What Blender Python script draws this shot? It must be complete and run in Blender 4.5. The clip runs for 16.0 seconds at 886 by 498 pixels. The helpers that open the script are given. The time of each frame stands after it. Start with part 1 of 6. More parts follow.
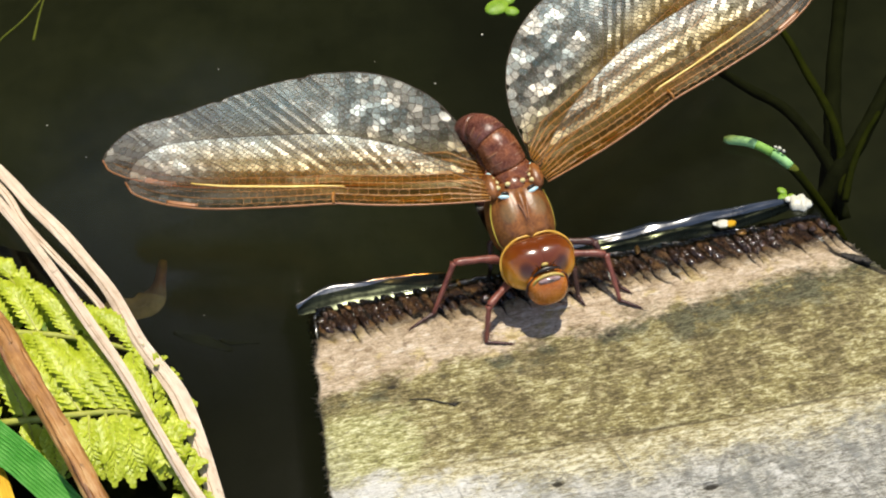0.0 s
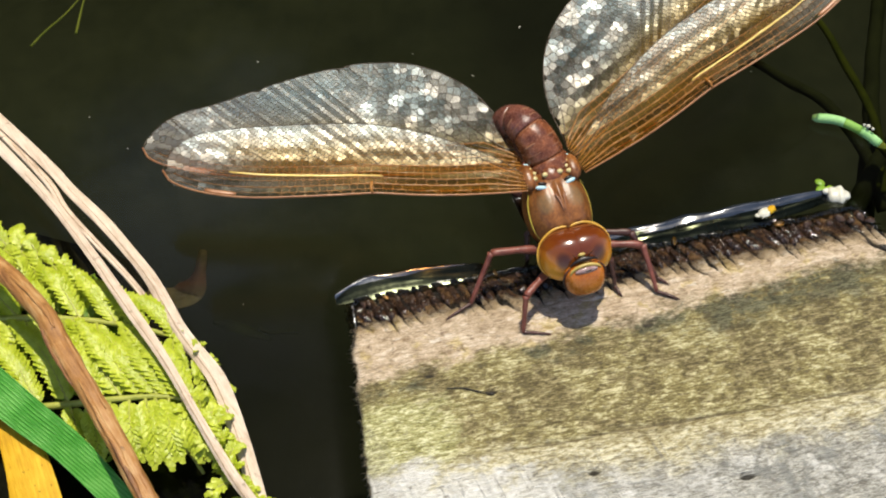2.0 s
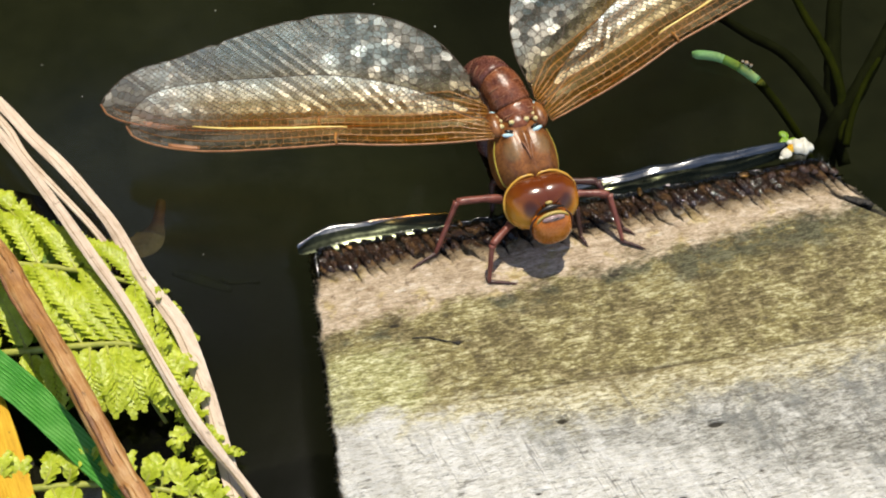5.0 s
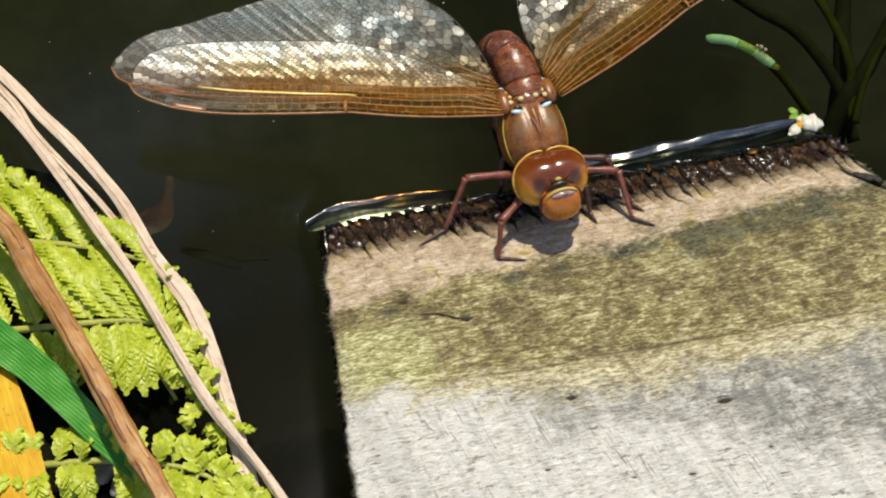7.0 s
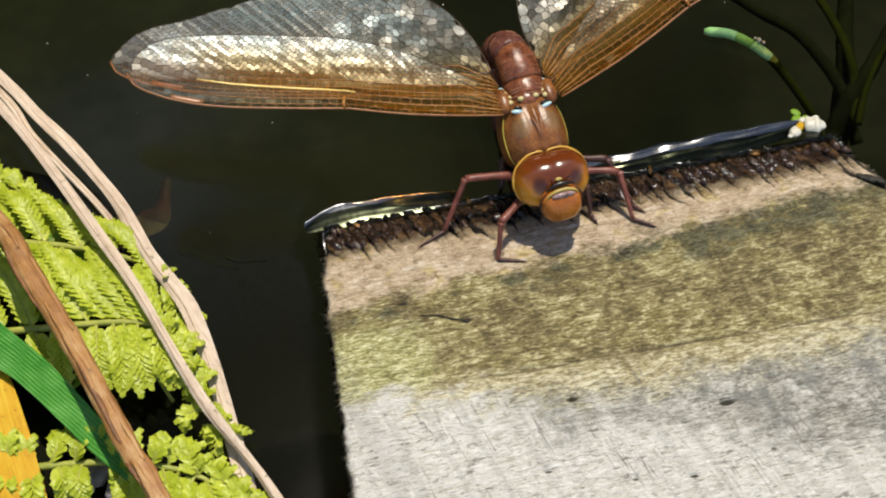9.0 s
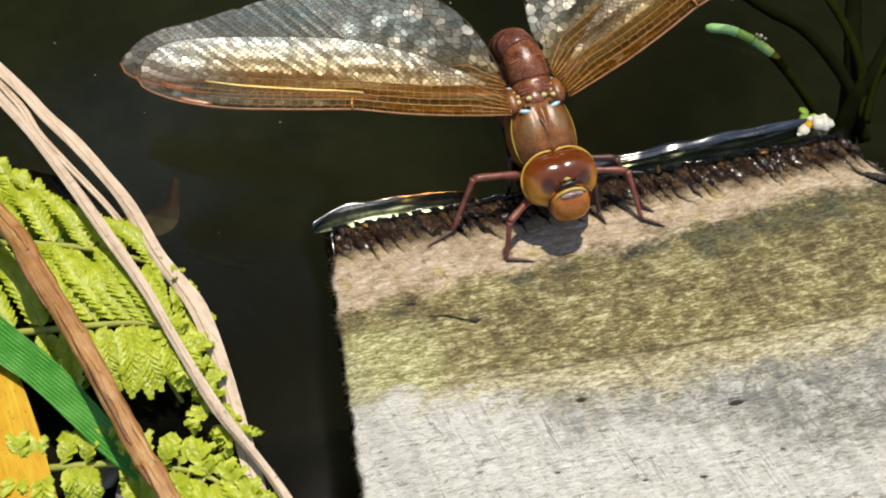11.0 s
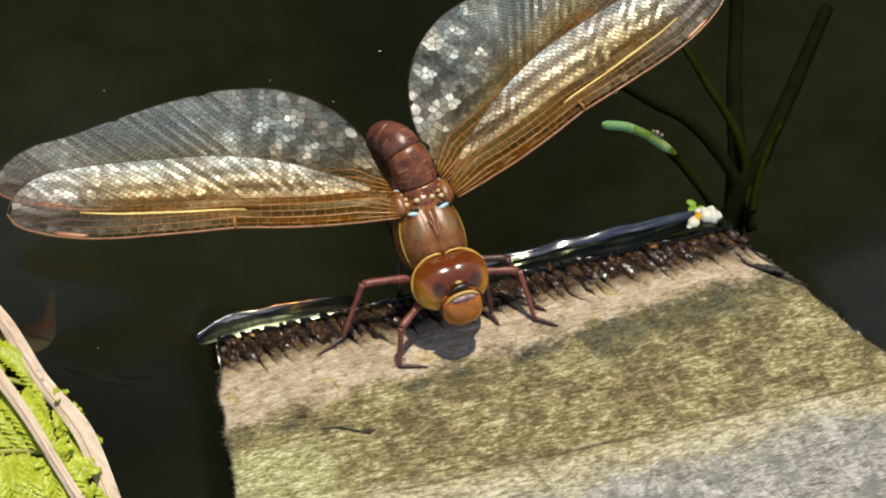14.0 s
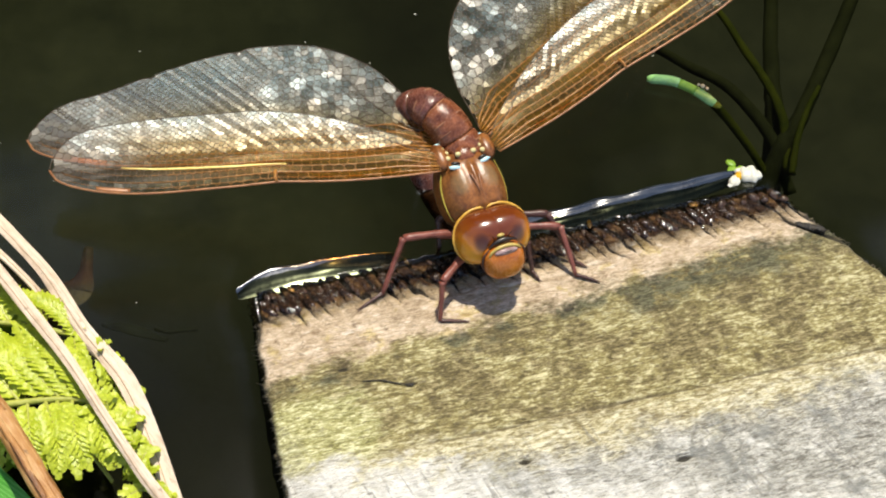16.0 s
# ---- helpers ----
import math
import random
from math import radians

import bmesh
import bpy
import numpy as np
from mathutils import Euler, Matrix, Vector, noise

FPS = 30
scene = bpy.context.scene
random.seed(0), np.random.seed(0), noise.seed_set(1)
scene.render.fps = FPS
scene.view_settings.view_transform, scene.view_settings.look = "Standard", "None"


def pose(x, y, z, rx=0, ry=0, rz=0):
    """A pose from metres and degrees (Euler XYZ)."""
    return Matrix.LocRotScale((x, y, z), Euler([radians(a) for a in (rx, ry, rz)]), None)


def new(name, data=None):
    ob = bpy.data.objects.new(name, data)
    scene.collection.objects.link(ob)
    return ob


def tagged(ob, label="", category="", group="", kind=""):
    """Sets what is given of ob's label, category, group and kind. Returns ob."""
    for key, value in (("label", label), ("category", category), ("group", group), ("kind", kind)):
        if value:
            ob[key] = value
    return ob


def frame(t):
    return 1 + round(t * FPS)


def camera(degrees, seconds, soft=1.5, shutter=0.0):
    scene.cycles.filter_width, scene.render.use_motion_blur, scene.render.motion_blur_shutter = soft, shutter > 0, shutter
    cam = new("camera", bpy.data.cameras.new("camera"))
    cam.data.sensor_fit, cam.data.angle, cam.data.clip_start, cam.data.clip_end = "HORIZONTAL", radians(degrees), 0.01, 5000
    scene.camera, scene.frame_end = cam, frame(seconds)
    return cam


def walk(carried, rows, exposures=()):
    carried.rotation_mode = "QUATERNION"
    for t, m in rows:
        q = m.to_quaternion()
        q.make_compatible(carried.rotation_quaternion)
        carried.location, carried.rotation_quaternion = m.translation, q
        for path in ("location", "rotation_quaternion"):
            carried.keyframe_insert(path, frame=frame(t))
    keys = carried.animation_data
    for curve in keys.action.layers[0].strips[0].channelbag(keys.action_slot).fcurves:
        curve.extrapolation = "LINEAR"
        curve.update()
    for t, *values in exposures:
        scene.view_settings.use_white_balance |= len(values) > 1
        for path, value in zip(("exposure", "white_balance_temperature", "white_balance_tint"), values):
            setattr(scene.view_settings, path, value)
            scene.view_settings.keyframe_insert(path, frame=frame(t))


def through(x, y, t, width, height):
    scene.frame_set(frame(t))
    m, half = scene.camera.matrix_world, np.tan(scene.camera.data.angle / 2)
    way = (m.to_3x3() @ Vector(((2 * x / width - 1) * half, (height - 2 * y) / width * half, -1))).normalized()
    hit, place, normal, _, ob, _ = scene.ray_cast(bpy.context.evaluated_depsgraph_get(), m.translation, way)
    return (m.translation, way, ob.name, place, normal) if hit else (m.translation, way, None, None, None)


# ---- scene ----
# ---- the camera and its path ----
cam = camera(36, 16.0, soft=2.05)
PATH = [
    (0.0, pose(-0.02221, -0.09190, 0.15413, 33.146, 0.445, -12.148)),
    (0.5, pose(-0.02227, -0.09261, 0.15361, 33.290, 0.460, -12.027)),
    (1.0, pose(-0.02180, -0.09109, 0.15498, 32.856, 0.975, -11.939)),
    (1.5, pose(-0.02252, -0.09305, 0.15408, 33.358, 1.335, -11.637)),
    (2.0, pose(-0.02276, -0.09332, 0.15444, 33.110, 1.607, -11.202)),
    (2.5, pose(-0.02196, -0.09366, 0.15379, 32.713, 1.290, -11.311)),
    (3.0, pose(-0.02296, -0.09467, 0.15241, 32.469, 0.762, -11.549)),
    (3.5, pose(-0.02508, -0.09519, 0.15094, 32.465, 0.071, -11.873)),
    (6.0, pose(-0.02772, -0.09458, 0.14983, 31.816, -0.741, -12.696)),
    (6.5, pose(-0.02858, -0.09447, 0.14955, 31.336, -0.805, -12.669)),
    (7.0, pose(-0.02755, -0.09513, 0.14976, 31.558, -0.530, -12.473)),
    (7.5, pose(-0.02738, -0.09649, 0.14900, 31.952, -0.642, -12.452)),
    (8.0, pose(-0.02716, -0.09815, 0.14780, 32.470, -0.470, -12.323)),
    (8.5, pose(-0.02716, -0.09660, 0.14703, 32.260, -0.538, -12.407)),
    (9.0, pose(-0.02724, -0.09598, 0.14750, 32.221, -0.426, -12.393)),
    (11.5, pose(-0.02770, -0.09477, 0.14817, 31.781, -0.249, -12.423)),
    (12.0, pose(-0.02742, -0.09731, 0.14655, 32.445, -0.475, -12.447)),
    (12.5, pose(-0.02670, -0.09761, 0.14612, 31.873, -0.955, -12.766)),
    (13.0, pose(-0.02493, -0.09950, 0.14408, 32.430, -1.820, -13.127)),
    (13.5, pose(-0.02636, -0.09353, 0.14569, 32.340, -3.180, -14.687)),
    (14.0, pose(-0.02638, -0.08903, 0.14698, 34.894, -3.178, -16.488)),
    (14.5, pose(-0.02910, -0.08784, 0.14644, 34.664, -3.270, -16.531)),
    (15.0, pose(-0.02917, -0.08897, 0.14622, 35.658, -2.177, -15.965)),
    (15.5, pose(-0.02849, -0.09104, 0.14501, 35.277, -2.334, -15.914)),
    (16.0, pose(-0.03193, -0.09318, 0.14133, 35.572, -3.040, -16.326)),
]
walk(cam, PATH, [(0, 0.17), (3.5, 0.1), (6, 0.02), (9, -0.13), (11.5, -0.08), (12.5, -0.08), (13, -0.17), (13.5, -0.2), (14.5, 0.14), (15, 0.32), (16, 0.33)])

# ---- daylight: clear sky, high sun beyond the subject ----
SUN_AWAY, SUN_UP = radians(28), radians(73)      # bearing from +y towards +x, height
sun_dir = Vector((math.sin(SUN_AWAY) * math.cos(SUN_UP), math.cos(SUN_AWAY) * math.cos(SUN_UP), math.sin(SUN_UP)))
world = bpy.data.worlds.new("daylight")
scene.world = world
world.use_nodes = True
wt = world.node_tree
sky = wt.nodes.new("ShaderNodeTexSky")
sky.sky_type, sky.sun_disc = "NISHITA", False
sky.sun_elevation, sky.sun_rotation = SUN_UP, SUN_AWAY
wt.links.new(sky.outputs[0], wt.nodes["Background"].inputs[0])
wt.nodes["Background"].inputs[1].default_value = 0.15
sun = new("sun", bpy.data.lights.new("sun", "SUN"))
sun.data.energy, sun.data.angle, sun.data.color = 4.6, radians(0.6), (1.0, 0.93, 0.79)
sun.matrix_world = sun_dir.to_track_quat("Z", "Y").to_matrix().to_4x4()

MM = 0.001


# ---- node helpers ----
class Nodes:
    """A small writer of node materials; places are in millimetres."""

    def __init__(self, name):
        self.mat = bpy.data.materials.new(name)
        self.mat.use_nodes = True
        self.tree = self.mat.node_tree
        self.tree.nodes.clear()
        self.end = self.tree.nodes.new("ShaderNodeOutputMaterial")
        co = self.tree.nodes.new("ShaderNodeTexCoord")
        self.mm = self.vec("SCALE", co.outputs["Object"], scale=1000.0)

    def put(self, sock, value):
        if isinstance(value, bpy.types.NodeSocket):
            self.tree.links.new(value, sock)
        elif value is not None:
            if sock.type == "RGBA" and len(value) == 3:
                value = (*value, 1.0)
            sock.default_value = value

    def node(self, kind, **inputs):
        n = self.tree.nodes.new("ShaderNode" + kind)
        for key, value in inputs.items():
            self.put(n.inputs[key.replace("_", " ")], value)
        return n

    def vec(self, op, a, b=None, scale=None):
        n = self.tree.nodes.new("ShaderNodeVectorMath")
        n.operation = op
        self.put(n.inputs[0], a)
        if b is not None:
            self.put(n.inputs[1], b)
        if scale is not None:
            n.inputs["Scale"].default_value = scale
        return n.outputs[0]

    def math(self, op, a, b=0.0, c=None):
        n = self.tree.nodes.new("ShaderNodeMath")
        n.operation = op
        self.put(n.inputs[0], a)
        self.put(n.inputs[1], b)
        if c is not None:
            self.put(n.inputs[2], c)
        return n.outputs[0]

    def noise(self, scale, detail=3.0, rough=0.55, stretch=None, distortion=0.0):
        at = self.vec("MULTIPLY", self.mm, stretch) if stretch else self.mm
        return self.node("TexNoise", Vector=at, Scale=scale, Detail=detail, Roughness=rough, Distortion=distortion).outputs[0]

    def ramp(self, fac, stops):
        n = self.tree.nodes.new("ShaderNodeValToRGB")
        self.put(n.inputs[0], fac)
        els = n.color_ramp.elements
        while len(els) < len(stops):
            els.new(0.5)
        for el, (pos, col) in zip(els, stops):
            el.position = pos
            el.color = (*col, 1.0) if len(col) == 3 else col
        return n.outputs[0]

    def span(self, value, lo, hi, a=0.0, b=1.0):
        n = self.tree.nodes.new("ShaderNodeMapRange")
        n.interpolation_type = "SMOOTHSTEP"
        for key, v in zip(("Value", "From Min", "From Max", "To Min", "To Max"), (value, lo, hi, a, b)):
            self.put(n.inputs[key], v)
        return n.outputs[0]

    def mix(self, fac, a, b, how="MIX"):
        n = self.tree.nodes.new("ShaderNodeMix")
        n.data_type, n.blend_type = "RGBA", how
        self.put(n.inputs[0], fac)
        self.put(n.inputs[6], a)
        self.put(n.inputs[7], b)
        return n.outputs[2]

    def xyz(self):
        return self.node("SeparateXYZ", Vector=self.mm).outputs

    def bump(self, height, distance, strength=1.0, normal=None):
        n = self.node("Bump", Height=height, Distance=distance * MM, Strength=strength)
        if normal is not None:
            self.put(n.inputs["Normal"], normal)
        return n.outputs[0]

    def surface(self, color, rough=0.5, normal=None, **more):
        n = self.node("BsdfPrincipled", Base_Color=color, Roughness=rough)
        if normal is not None:
            self.put(n.inputs["Normal"], normal)
        for key, value in more.items():
            self.put(n.inputs[key.replace("_", " ")], value)
        return n.outputs[0]

    def blend(self, fac, a, b):
        n = self.tree.nodes.new("ShaderNodeMixShader")
        self.put(n.inputs[0], fac)
        self.put(n.inputs[1], a)
        self.put(n.inputs[2], b)
        return n.outputs[0]

    def done(self, shader):
        self.tree.links.new(shader, self.end.inputs[0])
        return self.mat


def plain(name, dark, light, scale=1.0, rough=0.5, bump=0.05, stretch=None, fine=6.0, **more):
    """Two tones mixed by coarse and fine noise, with relief of bump millimetres."""
    n = Nodes(name)
    coarse, grain = n.noise(scale, 4, stretch=stretch), n.noise(scale * fine, 3, stretch=stretch)
    tone = n.ramp(n.math("ADD", n.math("MULTIPLY", coarse, 0.65), n.math("MULTIPLY", grain, 0.35)), [(0.34, dark), (0.64, light)])
    normal = n.bump(n.math("ADD", coarse, n.math("MULTIPLY", grain, 0.5)), bump)
    roughness = n.span(grain, 0.3, 0.7, rough * 0.8, min(1.0, rough * 1.25))
    return n.done(n.surface(tone, roughness, normal, **more))


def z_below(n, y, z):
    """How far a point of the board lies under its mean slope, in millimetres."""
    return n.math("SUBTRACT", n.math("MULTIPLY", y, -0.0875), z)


def board_material():
    n = Nodes("weathered_wood")
    x, y, z = n.xyz()
    add, mul, sub = (lambda a, b: n.math("ADD", a, b)), (lambda a, b: n.math("MULTIPLY", a, b)), (lambda a, b: n.math("SUBTRACT", a, b))
    big, mid, mottle = n.noise(0.09, 5), n.noise(0.33, 5, 0.65), n.noise(0.20, 7, 0.70)
    ragged = n.noise(0.55, 8, 0.72, stretch=(0.7, 1.3, 1.0))
    drift = add(mul(sub(big, 0.5), 9.0), add(mul(sub(mid, 0.5), 6.0), mul(sub(ragged, 0.5), 13.0)))
    fibre = n.noise(1.25, 4, 0.62, stretch=(0.50, 1.75, 1.0), distortion=0.9)
    fine = n.noise(3.0, 3, 0.6, stretch=(0.55, 1.6, 1.0), distortion=0.6)
    tex = add(0.5, add(mul(sub(add(mul(fibre, 0.60), mul(fine, 0.40)), 0.5), 1.5), mul(sub(ragged, 0.5), 0.55)))
    # where the zones meet: pale strip and algae, the split, the bleached end
    strip_in = add(sub(add(y, 10.9), mul(x, 0.075)), mul(drift, 0.55))
    over_split = add(add(y, 25.5), mul(x, 0.028))
    bleached = sub(0.0, add(add(add(y, 32.0), mul(x, 0.35)), mul(drift, 1.5)))
    # algae: olive with pale fibres, brown blotches, yellow-green by the left side
    algae = n.ramp(tex, [(0.34, (0.15, 0.120, 0.048)), (0.45, (0.27, 0.222, 0.088)), (0.54, (0.40, 0.345, 0.155)), (0.66, (0.72, 0.66, 0.39))])
    blotch = n.ramp(tex, [(0.34, (0.085, 0.066, 0.030)), (0.50, (0.17, 0.135, 0.058)), (0.66, (0.38, 0.31, 0.15))])
    algae = n.mix(n.span(mottle, 0.46, 0.56, 0.0, 0.9), algae, blotch)
    green = n.ramp(tex, [(0.34, (0.22, 0.205, 0.07)), (0.50, (0.48, 0.455, 0.19)), (0.66, (0.84, 0.82, 0.50))])
    lush = mul(n.span(add(x, mul(drift, 0.8)), -13.5, -10.0, 1.0, 0.0), n.span(add(y, mul(drift, 0.5)), -17.5, -15.0, 1.0, 0.0))
    algae = n.mix(mul(lush, 0.9), algae, green)
    # weathered grey and bleached wood
    grey = n.ramp(tex, [(0.32, (0.17, 0.16, 0.13)), (0.48, (0.37, 0.355, 0.305)), (0.66, (0.64, 0.62, 0.55))])
    white = n.ramp(tex, [(0.26, (0.46, 0.43, 0.37)), (0.42, (0.70, 0.675, 0.60)), (0.64, (0.86, 0.84, 0.79))])
    honey = n.ramp(tex, [(0.34, (0.24, 0.19, 0.085)), (0.48, (0.50, 0.43, 0.23)), (0.64, (0.82, 0.76, 0.54))])
    grey = n.mix(n.span(n.noise(0.16, 6, 0.66, stretch=(1.3, 0.7, 1.0)), 0.50, 0.62, 0.0, 0.75), grey, (0.23, 0.235, 0.215))
    grey = n.mix(n.span(n.noise(0.26, 5, 0.66), 0.52, 0.62, 0.0, 0.6), grey, white)
    below = n.mix(n.span(add(over_split, mul(drift, 0.9)), -7.5, -1.0), grey, honey)
    below = n.mix(n.span(bleached, -3.0, 3.0), below, white)
    zone = n.mix(n.span(add(over_split, mul(drift, 0.5)), -1.6, 1.2), below, algae)
    # dark grey-green stains along the upper border of the algae
    near = mul(n.span(strip_in, -6.5, -3.0), n.span(strip_in, -0.5, 1.0, 1.0, 0.0))
    right = mul(n.span(add(x, mul(drift, 1.2)), 19.0, 27.0), n.span(x, 44.0, 52.0, 1.0, 0.2))
    stain = n.math("MAXIMUM", right, mul(n.span(strip_in, -3.5, -1.5), n.span(n.noise(0.17, 4, 0.6), 0.47, 0.58)))
    stain = mul(mul(near, stain), n.span(add(mid, mul(sub(fibre, 0.5), 0.8)), 0.36, 0.50))
    zone = n.mix(mul(stain, 0.88), zone, n.ramp(tex, [(0.38, (0.034, 0.037, 0.022)), (0.60, (0.125, 0.122, 0.070))]))
    # the scraped pale strip above the waterline: flakes, yellow patches, brown dots
    tan = n.ramp(add(mul(tex, 0.6), mul(mid, 0.4)), [(0.34, (0.28, 0.195, 0.115)), (0.45, (0.50, 0.38, 0.25)), (0.54, (0.64, 0.50, 0.35)), (0.66, (0.84, 0.72, 0.56))])
    tan = n.mix(n.span(n.noise(0.30, 5, 0.65), 0.54, 0.64, 0.0, 0.75), tan, n.ramp(tex, [(0.40, (0.40, 0.29, 0.10)), (0.60, (0.66, 0.52, 0.24))]))
    tan = n.mix(n.span(n.noise(0.85, 6, 0.70), 0.58, 0.66, 0.0, 0.75), tan, (0.20, 0.135, 0.085))
    tan = n.mix(n.span(n.noise(0.62, 4, 0.6, stretch=(0.5, 1.7, 1.0)), 0.62, 0.67, 0.0, 0.8), tan, (0.86, 0.76, 0.62))
    zone = n.mix(n.span(strip_in, -1.2, 1.4), zone, tan)
    # wet wood at the waterline
    edge = add(add(y, mul(drift, 0.22)), mul(sub(n.noise(0.7, 3), 0.5), 2.2))
    wet = n.span(edge, -4.4, -2.6)
    soaked = n.ramp(n.noise(0.42, 5, 0.65), [(0.36, (0.016, 0.010, 0.007)), (0.50, (0.060, 0.030, 0.013)), (0.64, (0.18, 0.10, 0.040))])
    zone = n.mix(n.span(edge, -5.2, -4.0, 0.0, 0.45), zone, (0.36, 0.24, 0.09))
    zone = n.mix(n.span(edge, -3.8, -2.4), zone, soaked)
    # depth darkens the saw cuts: their shade is put into the colour
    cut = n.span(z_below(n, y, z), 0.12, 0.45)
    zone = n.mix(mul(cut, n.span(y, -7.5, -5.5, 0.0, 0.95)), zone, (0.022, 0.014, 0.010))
    # saw marks across the dry end, pits and dashes
    dry = n.span(over_split, -4.0, 0.0, 1.0, 0.0)
    across = n.node("CombineXYZ", X=add(x, mul(y, 0.25)), Y=mul(y, 0.05)).outputs[0]
    saw = n.node("TexNoise", Vector=across, Scale=0.42, Detail=4.0, Roughness=0.6).outputs[0]
    scratch = mul(n.span(n.math("ABSOLUTE", sub(saw, 0.47)), 0.0, 0.014, 1.0, 0.0), n.span(n.noise(0.20, 4, 0.6), 0.44, 0.58))
    zone = n.mix(mul(mul(scratch, dry), 0.7), zone, (0.22, 0.21, 0.19))
    ridge = mul(n.span(saw, 0.50, 0.60), n.span(bleached, -8.0, 2.0))
    zone = n.mix(mul(ridge, 0.28), zone, (0.33, 0.32, 0.29))
    zone = n.mix(mul(n.span(n.noise(0.75, 5, 0.7, stretch=(0.5, 1.8, 1.0)), 0.60, 0.65, 0.0, 0.7), dry), zone, (0.12, 0.11, 0.09))
    zone = n.mix(mul(n.span(n.noise(1.9, 5, 0.7, stretch=(0.45, 1.5, 1.0)), 0.57, 0.64, 0.0, 0.55), n.span(y, -9.0, -7.0, 1.0, 0.4)), zone, (0.17, 0.145, 0.10))
    # shade in pits and worn edges, painted by depth in the same way
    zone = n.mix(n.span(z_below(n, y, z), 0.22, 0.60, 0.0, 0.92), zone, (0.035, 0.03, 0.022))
    split = n.math("ABSOLUTE", add(over_split, mul(sub(n.noise(0.13, 3), 0.5), 1.2)))
    zone = n.mix(mul(n.span(split, 0.06, 0.26, 0.7, 0.0), n.span(x, -12.0, 2.0, 0.25, 1.0)), zone, (0.11, 0.085, 0.045))
    grain = n.noise(1.15, 7, 0.76, stretch=(0.7, 1.45, 1.0), distortion=0.35)
    height = add(mul(fibre, 0.9), add(mul(fine, 0.45), add(mul(saw, 0.45), mul(grain, 0.6))))
    height = add(height, mul(wet, mul(n.noise(1.7, 3, 0.6), 3.2)))
    rough = sub(0.80, mul(wet, 0.70))
    return n.done(n.surface(zone, rough, n.bump(height, 0.55), Specular_IOR_Level=n.span(wet, 0.0, 1.0, 0.3, 0.5)))


def water_material():
    n = Nodes("pond_water")
    ripple = n.math("ADD", n.noise(0.05, 2), n.math("MULTIPLY", n.noise(0.3, 2), 0.08))
    normal = n.bump(ripple, 0.35, 0.5)
    tint = n.ramp(n.noise(0.02, 4, 0.6), [(0.35, (0.36, 0.38, 0.29)), (0.68, (0.44, 0.46, 0.37))])
    deep = n.node("BsdfTransparent", Color=tint).outputs[0]
    gloss = n.node("BsdfGlossy", Color=(1, 1, 1), Roughness=0.12, Normal=normal).outputs[0]
    edge = n.node("Fresnel", IOR=1.33, Normal=normal).outputs[0]
    return n.done(n.blend(edge, deep, gloss))


